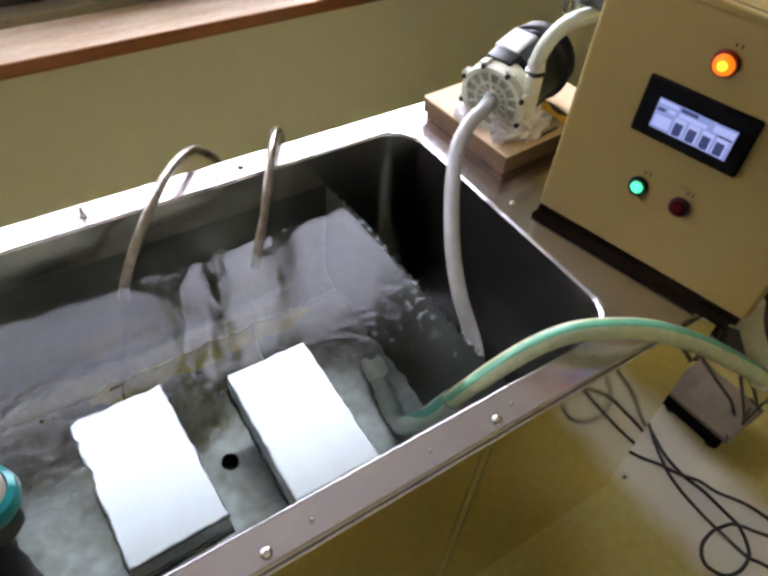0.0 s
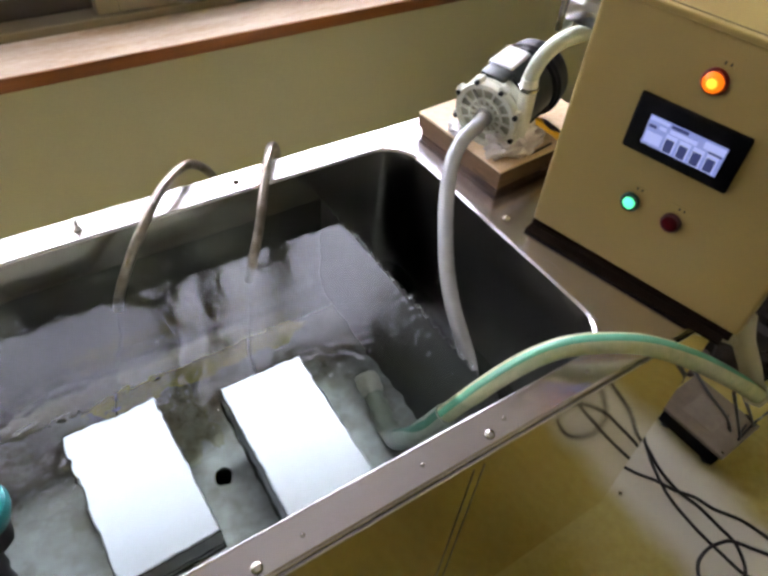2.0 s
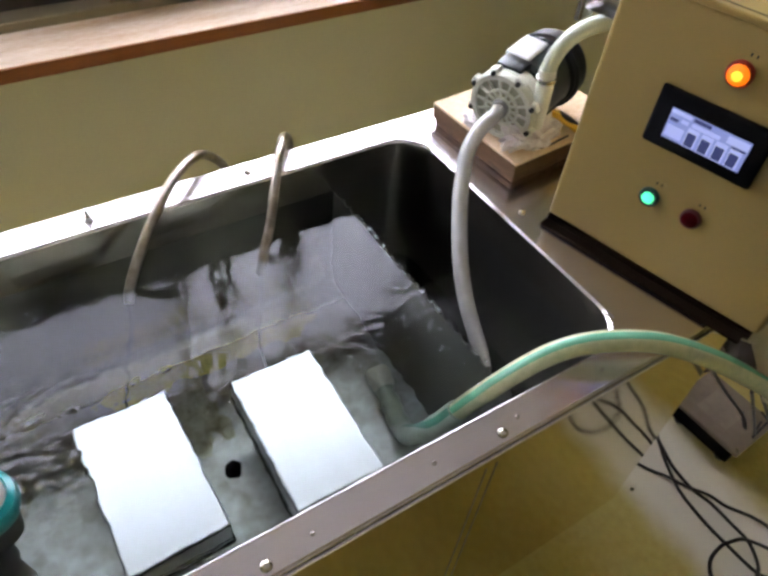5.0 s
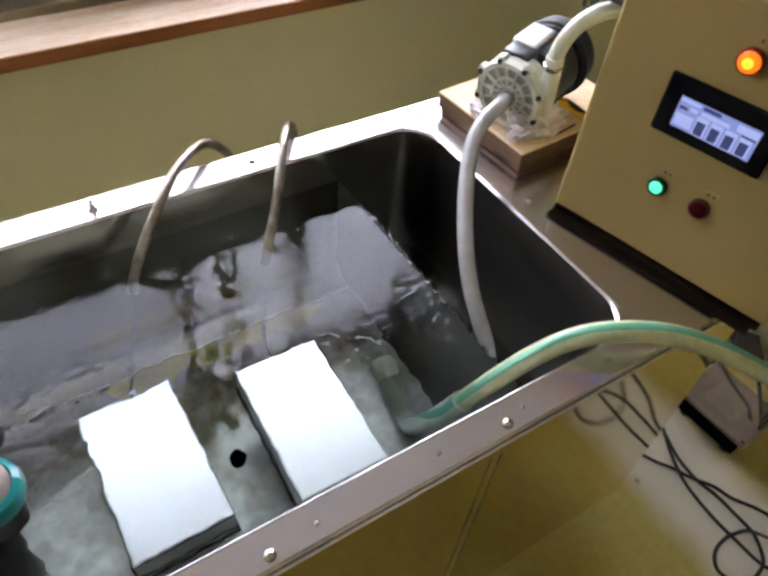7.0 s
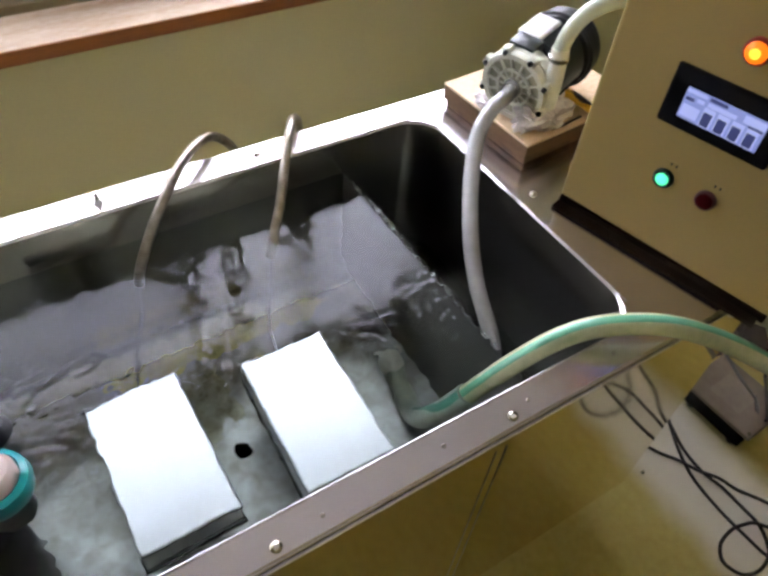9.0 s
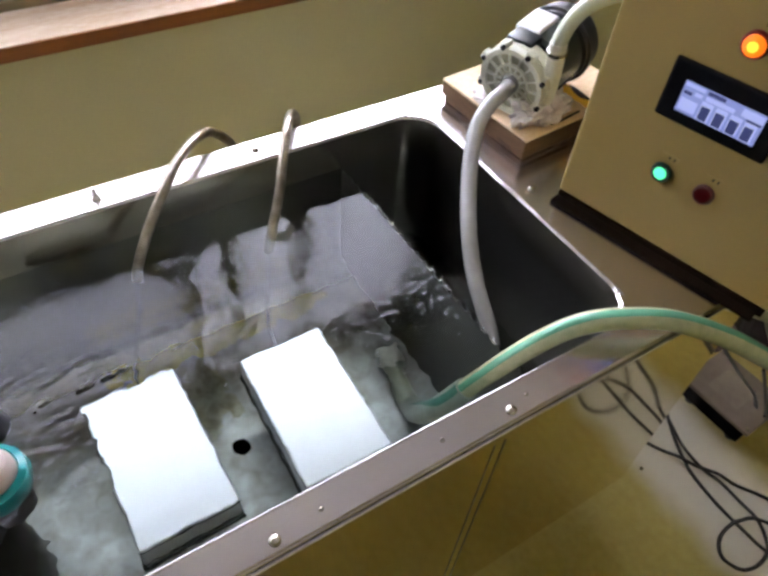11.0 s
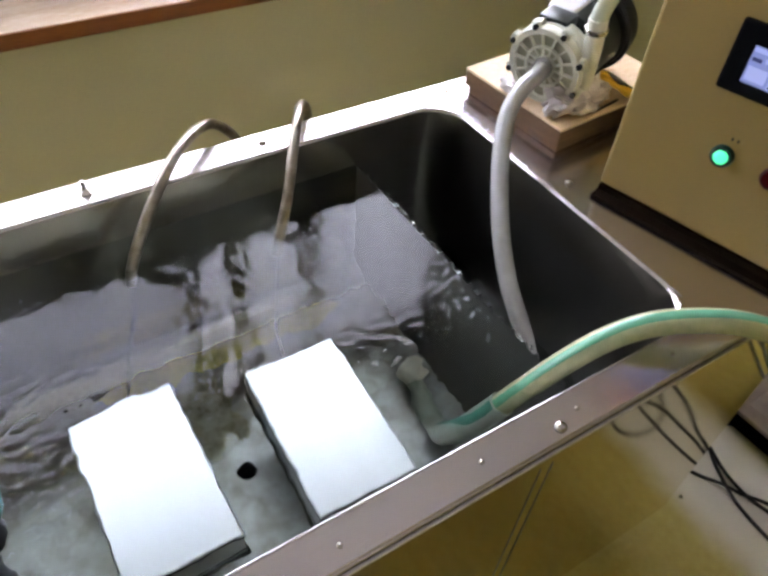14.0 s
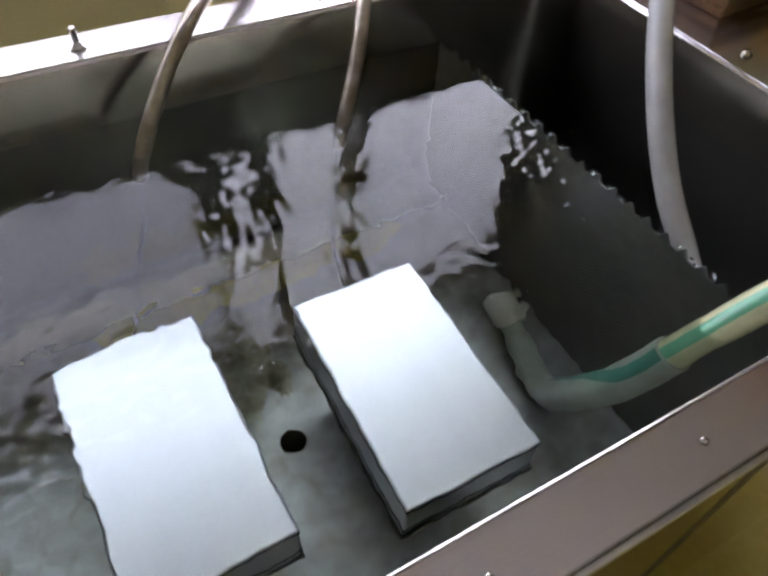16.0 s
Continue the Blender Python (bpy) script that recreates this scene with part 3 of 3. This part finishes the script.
yaw = math.degrees(math.atan2(B.y - A.y, B.x - A.x))
CAB = pose(A.x, A.y, 0, 0, 0, yaw)
# in its own space x runs along the face, -y points out of it
# the whole cabinet a little nearer and smaller, about one sight line
NEAR = Matrix.Translation((-0.077, -0.224, 1.272)) @ Matrix.Scale(0.964, 4) @ Matrix.Translation((0.077, 0.224, -1.272))
CAB = NEAR @ CAB @ Matrix.Translation((0, 0.012, 0))
cab = thing("control_cabinet", "beige enamelled steel control cabinet with a touch screen and lamps", "cabinet", CAB)
# depth lies on +y in this space
part("body", slab(0, 0.0, CZ0, CW, CD, CZ1 - 0.004, 0.003, 2), CABINET, cab)
part("door", slab(0.0015, -0.012, CZ0 + 0.002, CW - 0.0015, -0.0008, CZ1 - 0.004, 0.0042, 3), CABINET, cab, "flat beige cabinet door")
part("top_hood", slab(-0.003, -0.016, CZ1 - 0.0035, CW + 0.003, CD + 0.003, CZ1 + 0.004, 0.002, 2), CABINET, cab, "beige top with a folded edge")
part("top_seam", slab(0.0, -0.006, CZ1 + 0.0041, CW, -0.0045, CZ1 + 0.0046), DARK, cab)
for x in (0.02, CW - 0.03):
    part("base_rail", slab(x, 0.012, 0.678, x + 0.015, CD - 0.012, CZ0 - 0.0005), DARK, cab, "dark base rail")
# Near-black plinth and strip stand in for the cabinet's shadow on the deck.
part("base_skirt", slab(0.002, -0.011, 0.6795, CW - 0.006, 0.010, CZ0 - 0.0005, 0.001), PLINTH_SHADE, cab, "dark brown plinth with the gap's shade in its colour")
part("shade_flange", slab(0.002, -0.027, 0.6795, CW - 0.012, -0.0112, 0.6840, 0.001), PLINTH_SHADE, cab, "dark strip standing in for the shadow at the cabinet foot")
FACE = -0.012
hmi = part("touch_screen", slab(0.081, FACE - 0.007, 0.857, 0.206, FACE - 0.0003, 0.9255, 0.003, 2), SATIN_BLACK, cab, "black-framed touch screen, lit")
part("display", slab(0.101, FACE - 0.0078, 0.8715, 0.189, FACE - 0.0071, 0.9065), SCREEN, hmi, "glowing blue display")


def mark(x0, z0, x1, z1, mat, parent=hmi, k=0):
    part("screen_mark", slab(x0, FACE - 0.0084 - 0.0003 * k, z0, x1, FACE - 0.0081, z1), mat, parent)


mark(0.102, 0.9015, 0.124, 0.9055, SCREEN_LIGHT)
mark(0.127, 0.9015, 0.146, 0.9055, SCREEN_DARK)
mark(0.165, 0.8965, 0.188, 0.9045, SCREEN_LIGHT)
mark(0.103, 0.893, 0.112, 0.8965, SCREEN_DARK)
mark(0.115, 0.8945, 0.123, 0.8985, SCREEN_LIGHT)
mark(0.127, 0.895, 0.158, 0.8995, SCREEN_LIGHT)
mark(0.103, 0.875, 0.122, 0.888, SCREEN_LIGHT)
mark(0.172, 0.8935, 0.187, 0.8955, SCREEN_DARK, k=1)
for i in range(4):
    x = 0.1265 + i * 0.0157
    mark(x - 0.0012, 0.8725, x + 0.0115, 0.8935, SCREEN_LIGHT)
    mark(x, 0.8735, x + 0.0095, 0.8885, SCREEN_DARK, k=1)


def lamp(x, z, lens, collar, label, r=0.0125, k=0.77):
    m = Matrix.Translation((x, FACE - 0.0003, z)) @ pose(0, 0, 0, 90, 0, 0)
    c = part("lamp_collar", lathe([(r, 0), (r, 0.003), (r * 0.92, 0.005), (r * 0.8, 0.0055), (r * 0.78, 0.004)], 32, m=m), collar, cab, "", 40)
    part("lens", lathe([(r * k, 0.0041), (r * k, 0.0058), (r * k * 0.8, 0.0074), (r * k * 0.4, 0.0082), (0, 0.0084)], 32, m=m), lens, c, label, 40)
    part("label_plate", slab(x - 0.009, FACE - 0.0008, z + 0.0165, x + 0.012, FACE - 0.0002, z + 0.0245), CABINET, cab, "small plate")
    for dx in (0.001, 0.007):
        part("label_mark", slab(x + dx, FACE - 0.0012, z + 0.019, x + dx + 0.002, FACE - 0.0009, z + 0.0225), DARK, cab)


lamp(0.145, 0.962, LAMP_AMBER, BEZEL_RED, "lit amber lens", 0.014)
part("lamp_core", lathe([(0.0055, 0.0086), (0.005, 0.0092), (0.0, 0.0094)], 20, m=Matrix.Translation((0.145, FACE - 0.0003, 0.962)) @ pose(0, 0, 0, 90, 0, 0)), LAMP_CORE, cab, "bright yellow core of the amber lamp", 40)
lamp(0.116, 0.7915, LAMP_GREEN, BEZEL_GREEN, "lit green lens", 0.0122, 0.6)
lamp(0.169, 0.792, LAMP_RED, BEZEL_DARK, "unlit dark red lens", 0.0122)

# ---- cardboard and pump ----
card = thing("cardboard_box", "flat brown cardboard box with crushed edges under a pump", "box", pose(0.509, 0.300, 0, 0, 0, 4.2))
part("lower_tray", slab(0.004, 0.003, RIM + 0.0006, 0.22, 0.172, 0.7105, 0.002, 2), CARD_SHADED_LOW, card, "corrugated lower tray, shade in its dark brown")
part("upper_tray", slab(0.0, 0.0, 0.7120, 0.225, 0.176, 0.7335, 0.0015, 2), CARD_SHADED, card, "worn cardboard sides, shade in their brown")
part("lid", slab(-0.0008, -0.0008, 0.7337, 0.226, 0.177, 0.737, 0.0012, 2), CARD, card, "folded lid, its light brown coloured as lit")

PUMP = pose(0.515, 0.359, 0.789, 0, 0, -72) @ pose(0, 0, 0, 6, 0, 0) @ Matrix.Scale(0.86, 4)
# the pump's axis is its own y, its face looks along -y
pump = thing("water_pump", "ivory and black water pump with ribbed round face", "pump", PUMP)
TO_Y = pose(0, 0, 0, -90, 0, 0)
part("casing", lathe([(0.0, 0.0045), (0.036, 0.0045), (0.05, 0.0045), (0.054, 0.008), (0.056, 0.02), (0.056, 0.034), (0.05, 0.044), (0.043, 0.05)], 40, m=TO_Y), RECESS, pump, "khaki recessed pump face", 30)
part("casing_band", lathe([(0.0545, 0.013), (0.0575, 0.014), (0.0575, 0.033), (0.0545, 0.035)], 40, m=TO_Y, caps=False), IVORY, pump, "ivory casing band", 30)
part("rim_ring", lathe([(0.047, -0.001), (0.055, -0.001), (0.057, 0.003), (0.057, 0.012), (0.047, 0.012)], 40, m=TO_Y, caps=False), IVORY, pump, "", 30)
part("inner_ring", lathe([(0.027, -0.0008), (0.0305, -0.0008), (0.0305, 0.004), (0.027, 0.004)], 36, m=TO_Y, caps=False), IVORY, pump, "", 30)
part("inlet", lathe([(0.017, -0.0006), (0.017, 0.0044)], 28, m=TO_Y), IVORY, pump, "", 30)
for i in range(14):
    bm = slab(0.014, -0.0006, -0.0012, 0.049, 0.0044, 0.0012)
    bm.transform(pose(0, 0, 0, 0, i * 360 / 14, 0))
    part("face_rib", bm, IVORY, pump)
for i in range(8):
    a = radians(22 + 45 * i)
    bm = slab(-0.008, 0.001, -0.008, 0.008, 0.016, 0.008, 0.003, 2)
    bm.transform(Matrix.Translation((0.056 * math.cos(a), 0, 0.056 * math.sin(a))) @ pose(0, 0, 0, 0, -math.degrees(a), 0))
    lug = part("lug", bm, IVORY, pump, "", 40)
    part("bolt", lathe([(0.0042, -0.003), (0.0042, 0.002)], 10, m=Matrix.Translation((0.057 * math.cos(a), 0, 0.057 * math.sin(a))) @ TO_Y), BLACK, lug)
part("motor", lathe([(0.03, 0.045), (0.05, 0.05), (0.055, 0.056), (0.055, 0.118), (0.05, 0.123), (0.05, 0.126)], 40, m=TO_Y), MOTOR, pump, "dark grey motor barrel", 30)
for k in range(11):
    a = radians(200 + 14 * k)
    bm = slab(-0.001, 0.058, 0.0, 0.001, 0.117, 0.0580)
    bm.transform(pose(0, 0, 0, 0, 180 + 14 * (k - 5), 0))
    part("cooling_fin", bm, MOTOR, pump)
part("fan_cover", lathe([(0.058, 0.126), (0.060, 0.130), (0.060, 0.160), (0.054, 0.170), (0.03, 0.173), (0, 0.173)], 40, m=TO_Y), BLACK, pump, "black fan cover", 30)
part("cover_ring", lathe([(0.0585, 0.128), (0.064, 0.130), (0.064, 0.138), (0.0585, 0.140)], 40, m=TO_Y, caps=False), BLACK, pump, "", 30)
part("nameplate", slab(-0.038, 0.055, 0.042, 0.004, 0.118, 0.0590, 0.004), PLATE, pump, "pale plate on the motor")
part("terminal_box", slab(-0.03, 0.018, 0.046, 0.014, 0.052, 0.062, 0.004), MOTOR, pump, "small dark terminal box", 40)
part("outlet", tube([(0.046, 0.022, -0.045), (0.053, 0.022, -0.01), (0.055, 0.022, 0.03), (0.054, 0.022, 0.082)], 0.0128, 18), IVORY, pump, "ivory outlet spout", 60)
part("clamp", lathe([(0.0138, 0), (0.0152, 0.001), (0.0152, 0.007), (0.0138, 0.008)], 20, m=Matrix.Translation((0.0545, 0.022, 0.062)), caps=False), STEEL_WELL, pump, "dark hose clamp", 40)
part("foot_plate", slab(-0.045, 0.02, -0.0602, 0.045, 0.11, -0.056, 0.002), IVORY, pump)
part("foot_web", slab(-0.02, 0.03, -0.0558, 0.02, 0.105, -0.045), MOTOR, pump)


def crumple(name, loc, size, mat, label, seed, category):
    bm = bmesh.new()
    bmesh.ops.create_icosphere(bm, subdivisions=4, radius=1.0)
    for v in bm.verts:
        d = noise.noise(v.co * 2.3 + Vector((seed, 0, 0))) * 0.5 + abs(noise.noise(v.co * 5 + Vector((0, seed, 0)))) * 0.4
        v.co *= 1 + d
        v.co.z = max(v.co.z, -0.55)
        v.co = Vector((v.co.x * size[0], v.co.y * size[1], v.co.z * size[2]))
    zmin = min(v.co.z for v in bm.verts)
    ob = link(name, bm, mat, None, "", 25)
    ob.location = (loc[0], loc[1], loc[2] - zmin)
    return tagged(ob, label, category)


crumple("plastic_bag", (0.560, 0.332, 0.7375), (0.042, 0.022, 0.024), TAPE, "crumpled whitish plastic bag beside the pump", 3, "bag")
crumple("plastic_bag", (0.514, 0.402, 0.7375), (0.011, 0.017, 0.009), TAPE, "small crumpled clear plastic scrap under the pump", 8, "bag")
wires = thing("wire_bundle", "yellow wires bundled behind the pump", "wires")
rnd = random.Random(5)
for i in range(7):
    o = [rnd.uniform(-0.006, 0.006) for _ in range(6)]
    part("wire", tube([(0.588 + o[0], 0.395, 0.775 + o[1]), (0.592 + o[2], 0.355 + o[3], 0.768 + o[4]), (0.612 + o[5], 0.335 + o[0], 0.762 + o[1]), (0.63, 0.31 + o[4], 0.75 + o[3]), (0.66, 0.30, 0.7385)], 0.003, 8, 6), YELLOW if i < 5 else CABLE, wires)

lead = thing("power_lead", "thin black lead hanging from the pump", "cable")
part("sheath", tube([(0.575, 0.352, 0.790), (0.566, 0.335, 0.775), (0.552, 0.322, 0.756), (0.545, 0.318, 0.741), (0.570, 0.312, 0.739), (0.62, 0.318, 0.739)], 0.0016, 8, 8), CABLE, lead, "", 60)

# ---- hoses ----
h = thing("suction_hose", "milky white plastic hose from the pump into the overflow", "hose")
part("hose", tube([(0.530, 0.372, 0.789), (0.512, 0.357, 0.790), (0.492, 0.345, 0.790), (0.465, 0.338, 0.782), (0.436, 0.322, 0.766), (0.412, 0.296, 0.742), (0.390, 0.264, 0.715), (0.370, 0.226, 0.682), (0.358, 0.186, 0.645), (0.352, 0.135, 0.60), (0.350, 0.115, 0.55), (0.352, 0.10, 0.44)], 0.0103, 20, 12), HOSE_W, h, "", 60)
part("inlet_collar", tube([(0.524, 0.3665, 0.7895), (0.513, 0.358, 0.79), (0.506, 0.353, 0.79)], 0.0122, 20, 4), HOSE_W, h, "thicker hose end on the pump inlet", 60)
h = thing("outlet_hose", "greenish clear hose rising from the pump to the cabinet", "hose")
top = PUMP @ Vector((0.0542, 0.022, 0.074))
part("hose", tube([top, top + Vector((0.001, -0.001, 0.016)), top + Vector((0.008, -0.006, 0.040)), top + Vector((0.022, -0.016, 0.060)), top + Vector((0.044, -0.034, 0.074)), top + Vector((0.075, -0.060, 0.080)), top + Vector((0.11, -0.085, 0.078))], 0.0102, 20, 10), HOSE_P, h, "", 60)
fit_side = part("side_fitting", slab(-0.058, 0.035, 0.938, -0.0005, 0.075, 0.970, 0.006, 2), STEEL_EDGE, cab, "grey metal pipe fitting", 40)
part("collar", slab(-0.068, 0.038, 0.92, -0.0585, 0.072, 0.985, 0.003), STEEL_WELL, fit_side)

SUNK_PATH = [(0.282, 0.234, 0.376), (0.276, 0.200, 0.364), (0.270, 0.168, 0.368), (0.258, 0.142, 0.41), (0.248, 0.115, 0.48), (0.250, 0.093, 0.543), (0.272, 0.081, 0.598), (0.296, 0.072, 0.641)]
GREEN_PATH = [(0.296, 0.072, 0.641), (0.337, 0.0545, 0.691), (0.3715, 0.0385, 0.717), (0.4085, 0.0180, 0.7275), (0.459, -0.0095, 0.7235), (0.517, -0.0435, 0.6985), (0.585, -0.077, 0.652), (0.633, -0.091, 0.612), (0.645, -0.093, 0.600)]
h = thing("fill_hose", "clear reinforced hose with green stripes arching over the rim", "hose")
part("hose", tube(SUNK_PATH[6:] + GREEN_PATH[1:], 0.0122, 22, 12), HOSE_C, h, "", 60)
part("submerged_end", tube(SUNK_PATH[:6] + [SUNK_PATH[6]], 0.0142, 22, 12), HOSE_S, h, "hose end under water with the water's haze in its colour", 60)
part("stripe", tube(SUNK_PATH[6:] + GREEN_PATH[1:], 0.01245, 6, 12, arc=(-12, 30)), HOSE_G, h, "green stripe", 60)
part("sunk_stripe", tube(SUNK_PATH[3:7], 0.01445, 6, 12, arc=(-12, 30)), HOSE_M, h, "green stripe under water with haze in its colour", 60)
part("nozzle", lathe([(0.016, 0), (0.0185, 0.004), (0.0185, 0.024), (0.0145, 0.032)], 20, m=look((0.282, 0.234, 0.376), (0.276, 0.200, 0.364)))  , IVORY, h, "pale end fitting", 40)

# ---- teal fitting at the left of the water ----
f = thing("drain_valve", "teal plastic valve cap with a pale rubber top in the water", "valve")
m = Matrix.Translation((-0.204, 0.208, 0))
part("cap", lathe([(0.026, 0.615), (0.034, 0.622), (0.036, 0.636), (0.034, 0.648), (0.028, 0.652), (0.026, 0.648)], 36, m=m), TEAL, f, "", 30)
part("dome", lathe([(0.026, 0.645), (0.026, 0.655), (0.021, 0.666), (0.011, 0.672), (0, 0.674)], 32, m=m), BEIGE, f, "pale rubber top", 30)
part("stem", lathe([(0.024, 0.56), (0.024, 0.6145)], 28, m=m), BLACK, f, "dark stem", 30)
part("pump_body", lathe([(0.046, WELL_Z + 0.0005), (0.048, WELL_Z + 0.006), (0.048, 0.545), (0.042, 0.556), (0.02, 0.5595)], 36, m=Matrix.Translation((-0.250, 0.205, 0))), BLACK, f, "black round body under water", 30)
part("dark_ball", lathe([(0.0, 0.617), (0.018, 0.622), (0.024, 0.637), (0.018, 0.652), (0.008, 0.657), (0, 0.658)], 28, m=Matrix.Translation((-0.198, 0.268, 0))), BLACK, f, "black round ball", 30)

# ---- floor at the right ----
j = thing("junction_box", "worn beige-grey metal junction box lying on the floor", "box", pose(0.988, -0.062, 0, 0, 0, 3))
# Black paint on the body supplies the shadow below the overhanging lid.
part("body", slab(0.03, 0.012, 0.010, 0.13, 0.156, 0.0795, 0.003), SATIN_BLACK, j, "body blackened for the shade under the lid")
part("lid", slab(0, 0, 0.080, 0.142, 0.166, 0.090, 0.002), BOXTOP, j, "worn flat lid")
part("lid_plate", slab(0.03, 0.05, 0.0903, 0.105, 0.125, 0.0912, 0.0003, 1), PALE_STICKER, j, "faded sticker on the lid")
for x, y in ((0.045, 0.03), (0.115, 0.03), (0.045, 0.138), (0.115, 0.138)):
    part("foot", lathe([(0.012, 0.0), (0.012, 0.0095)], 12, m=Matrix.Translation((x, y, 0))), BLACK, j)
for x, y in ((0.009, 0.009), (0.133, 0.009), (0.009, 0.157), (0.133, 0.157)):
    part("lid_screw", lathe([(0.0035, 0.0902), (0.003, 0.0918), (0.0, 0.092)], 10, m=Matrix.Translation((x, y, 0))), STEEL_WELL, j)
e = thing("hose_elbow", "pale plastic elbow joining the hose under the cabinet corner", "fitting")
part("pipe", tube([(0.652, -0.094, 0.594), (0.650, -0.086, 0.600), (0.640, -0.068, 0.635), (0.628, -0.050, 0.668), (0.624, -0.040, 0.690), (0.623, -0.034, 0.706)], 0.0135, 16, 6), PALE, e, "", 60)
part("branch", tube([(0.628, -0.048, 0.672), (0.612, -0.030, 0.676), (0.590, -0.004, 0.676)], 0.0115, 16, 4), PALE, e, "pale side branch under the cabinet", 60)
part("nut", tube([(0.640, -0.092, 0.606), (0.650, -0.0935, 0.596)], 0.0165, 6, 3), PALE, e)


def cable(points, label, r=0.0036):
    c = thing("cable", label, "cable", None, "cables on the floor")
    part("sheath", tube(points, r, 10, 8), CABLE, c, "", 60)


Z = 0.0045
cable([(0.90, 0.33, Z), (0.95, 0.20, Z), (0.962, 0.11, Z), (0.934, 0.059, Z), (0.908, 0.015, Z), (0.883, -0.047, Z), (0.875, -0.119, Z), (0.877, -0.180, Z), (0.882, -0.235, Z), (0.899, -0.268, Z), (0.93, -0.36, Z)], "black cable lying straight on the floor beside the tank")
cable([(0.86, 0.32, Z), (0.92, 0.19, Z), (0.948, 0.10, Z), (0.930, 0.055, 0.0105), (0.911, 0.003, 0.0105), (0.911, -0.051, Z), (0.920, -0.096, Z), (0.921, -0.146, Z), (0.916, -0.186, 0.0105), (0.904, -0.219, Z), (0.878, -0.238, 0.0105), (0.845, -0.245, Z), (0.812, -0.235, Z), (0.798, -0.210, Z), (0.801, -0.190, Z), (0.825, -0.171, Z), (0.863, -0.165, Z), (0.885, -0.170, 0.0115), (0.908, -0.181, 0.0165), (0.943, -0.215, Z), (0.968, -0.253, Z), (1.01, -0.34, Z)], "black cable ending in a loose loop on the floor")
cable([(0.78, 0.20, Z), (0.83, 0.10, Z), (0.862, 0.03, Z), (0.882, -0.007, 0.0105), (0.901, -0.045, 0.0105), (0.925, -0.079, 0.0115), (0.944, -0.116, Z), (0.976, -0.167, Z), (0.991, -0.238, 0.0105), (1.03, -0.33, Z)], "black cable crossing the others on the floor")
cable([(0.600, -0.028, 0.605), (0.72, -0.034, 0.47), (0.90, -0.036, 0.275), (1.045, -0.030, 0.105), (1.060, -0.020, 0.0935), (1.085, 0.0, 0.0935)], "thin black lead running down to the junction box", 0.0024)
cable([(0.622, -0.076, 0.60), (0.74, -0.072, 0.46), (0.92, -0.062, 0.25), (1.05, -0.050, 0.105), (1.066, -0.044, 0.0935), (1.10, -0.036, 0.0935)], "thin black lead running down beside the hose end", 0.0024)
cable([(0.636, -0.086, 0.592), (0.76, -0.080, 0.46), (0.94, -0.066, 0.27), (1.100, -0.050, 0.108), (1.116, -0.046, 0.0935), (1.124, -0.020, 0.0935)], "thin black lead running down behind the hose end", 0.0024)
cable([(1.052, -0.05, 0.0935), (1.09, -0.046, 0.0935), (1.132, -0.042, 0.0935), (1.18, -0.038, 0.06), (1.24, -0.03, 0.012), (1.34, -0.02, Z), (1.5, 0.05, Z)], "black cable leading away over the junction box", 0.0028)


crumple("cloth_bag", (1.44, 0.16, 0.0), (0.17, 0.15, 0.10), DARK_CLOTH, "dark brown crumpled cloth bag lying on the floor", 5, "bag")
crumple("cloth_bag", (1.19, 0.20, 0.0), (0.07, 0.06, 0.045), GREY_CLOTH, "small grey-brown crumpled bag on the floor", 9, "bag")
w = thing("screw", "small dark screw lying on the floor", "screw")
part("head", lathe([(0.004, 0.0), (0.004, 0.002), (0.003, 0.0035), (0.0, 0.004)], 12, m=Matrix.Translation((0.799, 0.013, 0.0003))), STEEL_WELL, w)


# ---- movement of the water ----
def motions():
    rows, low = [], []
    for k in range(33):
        t = k * 0.5
        drift = 0.008 - 0.001 * t
        rows.append((t, pose(0.001 * math.sin(1.9 * t) - 0.001, drift + 0.006 * math.sin(2.7 * t + 1), WATER_Z + 0.0004 * math.sin(4.1 * t))))
        low.append((t, pose(0.0015 * math.sin(1.7 * t), 0.002 * math.sin(1.1 * t), 0.47 + 0.0005 * math.sin(3.3 * t))))
    walk(water, rows)
    walk(low_water, low)


motions()
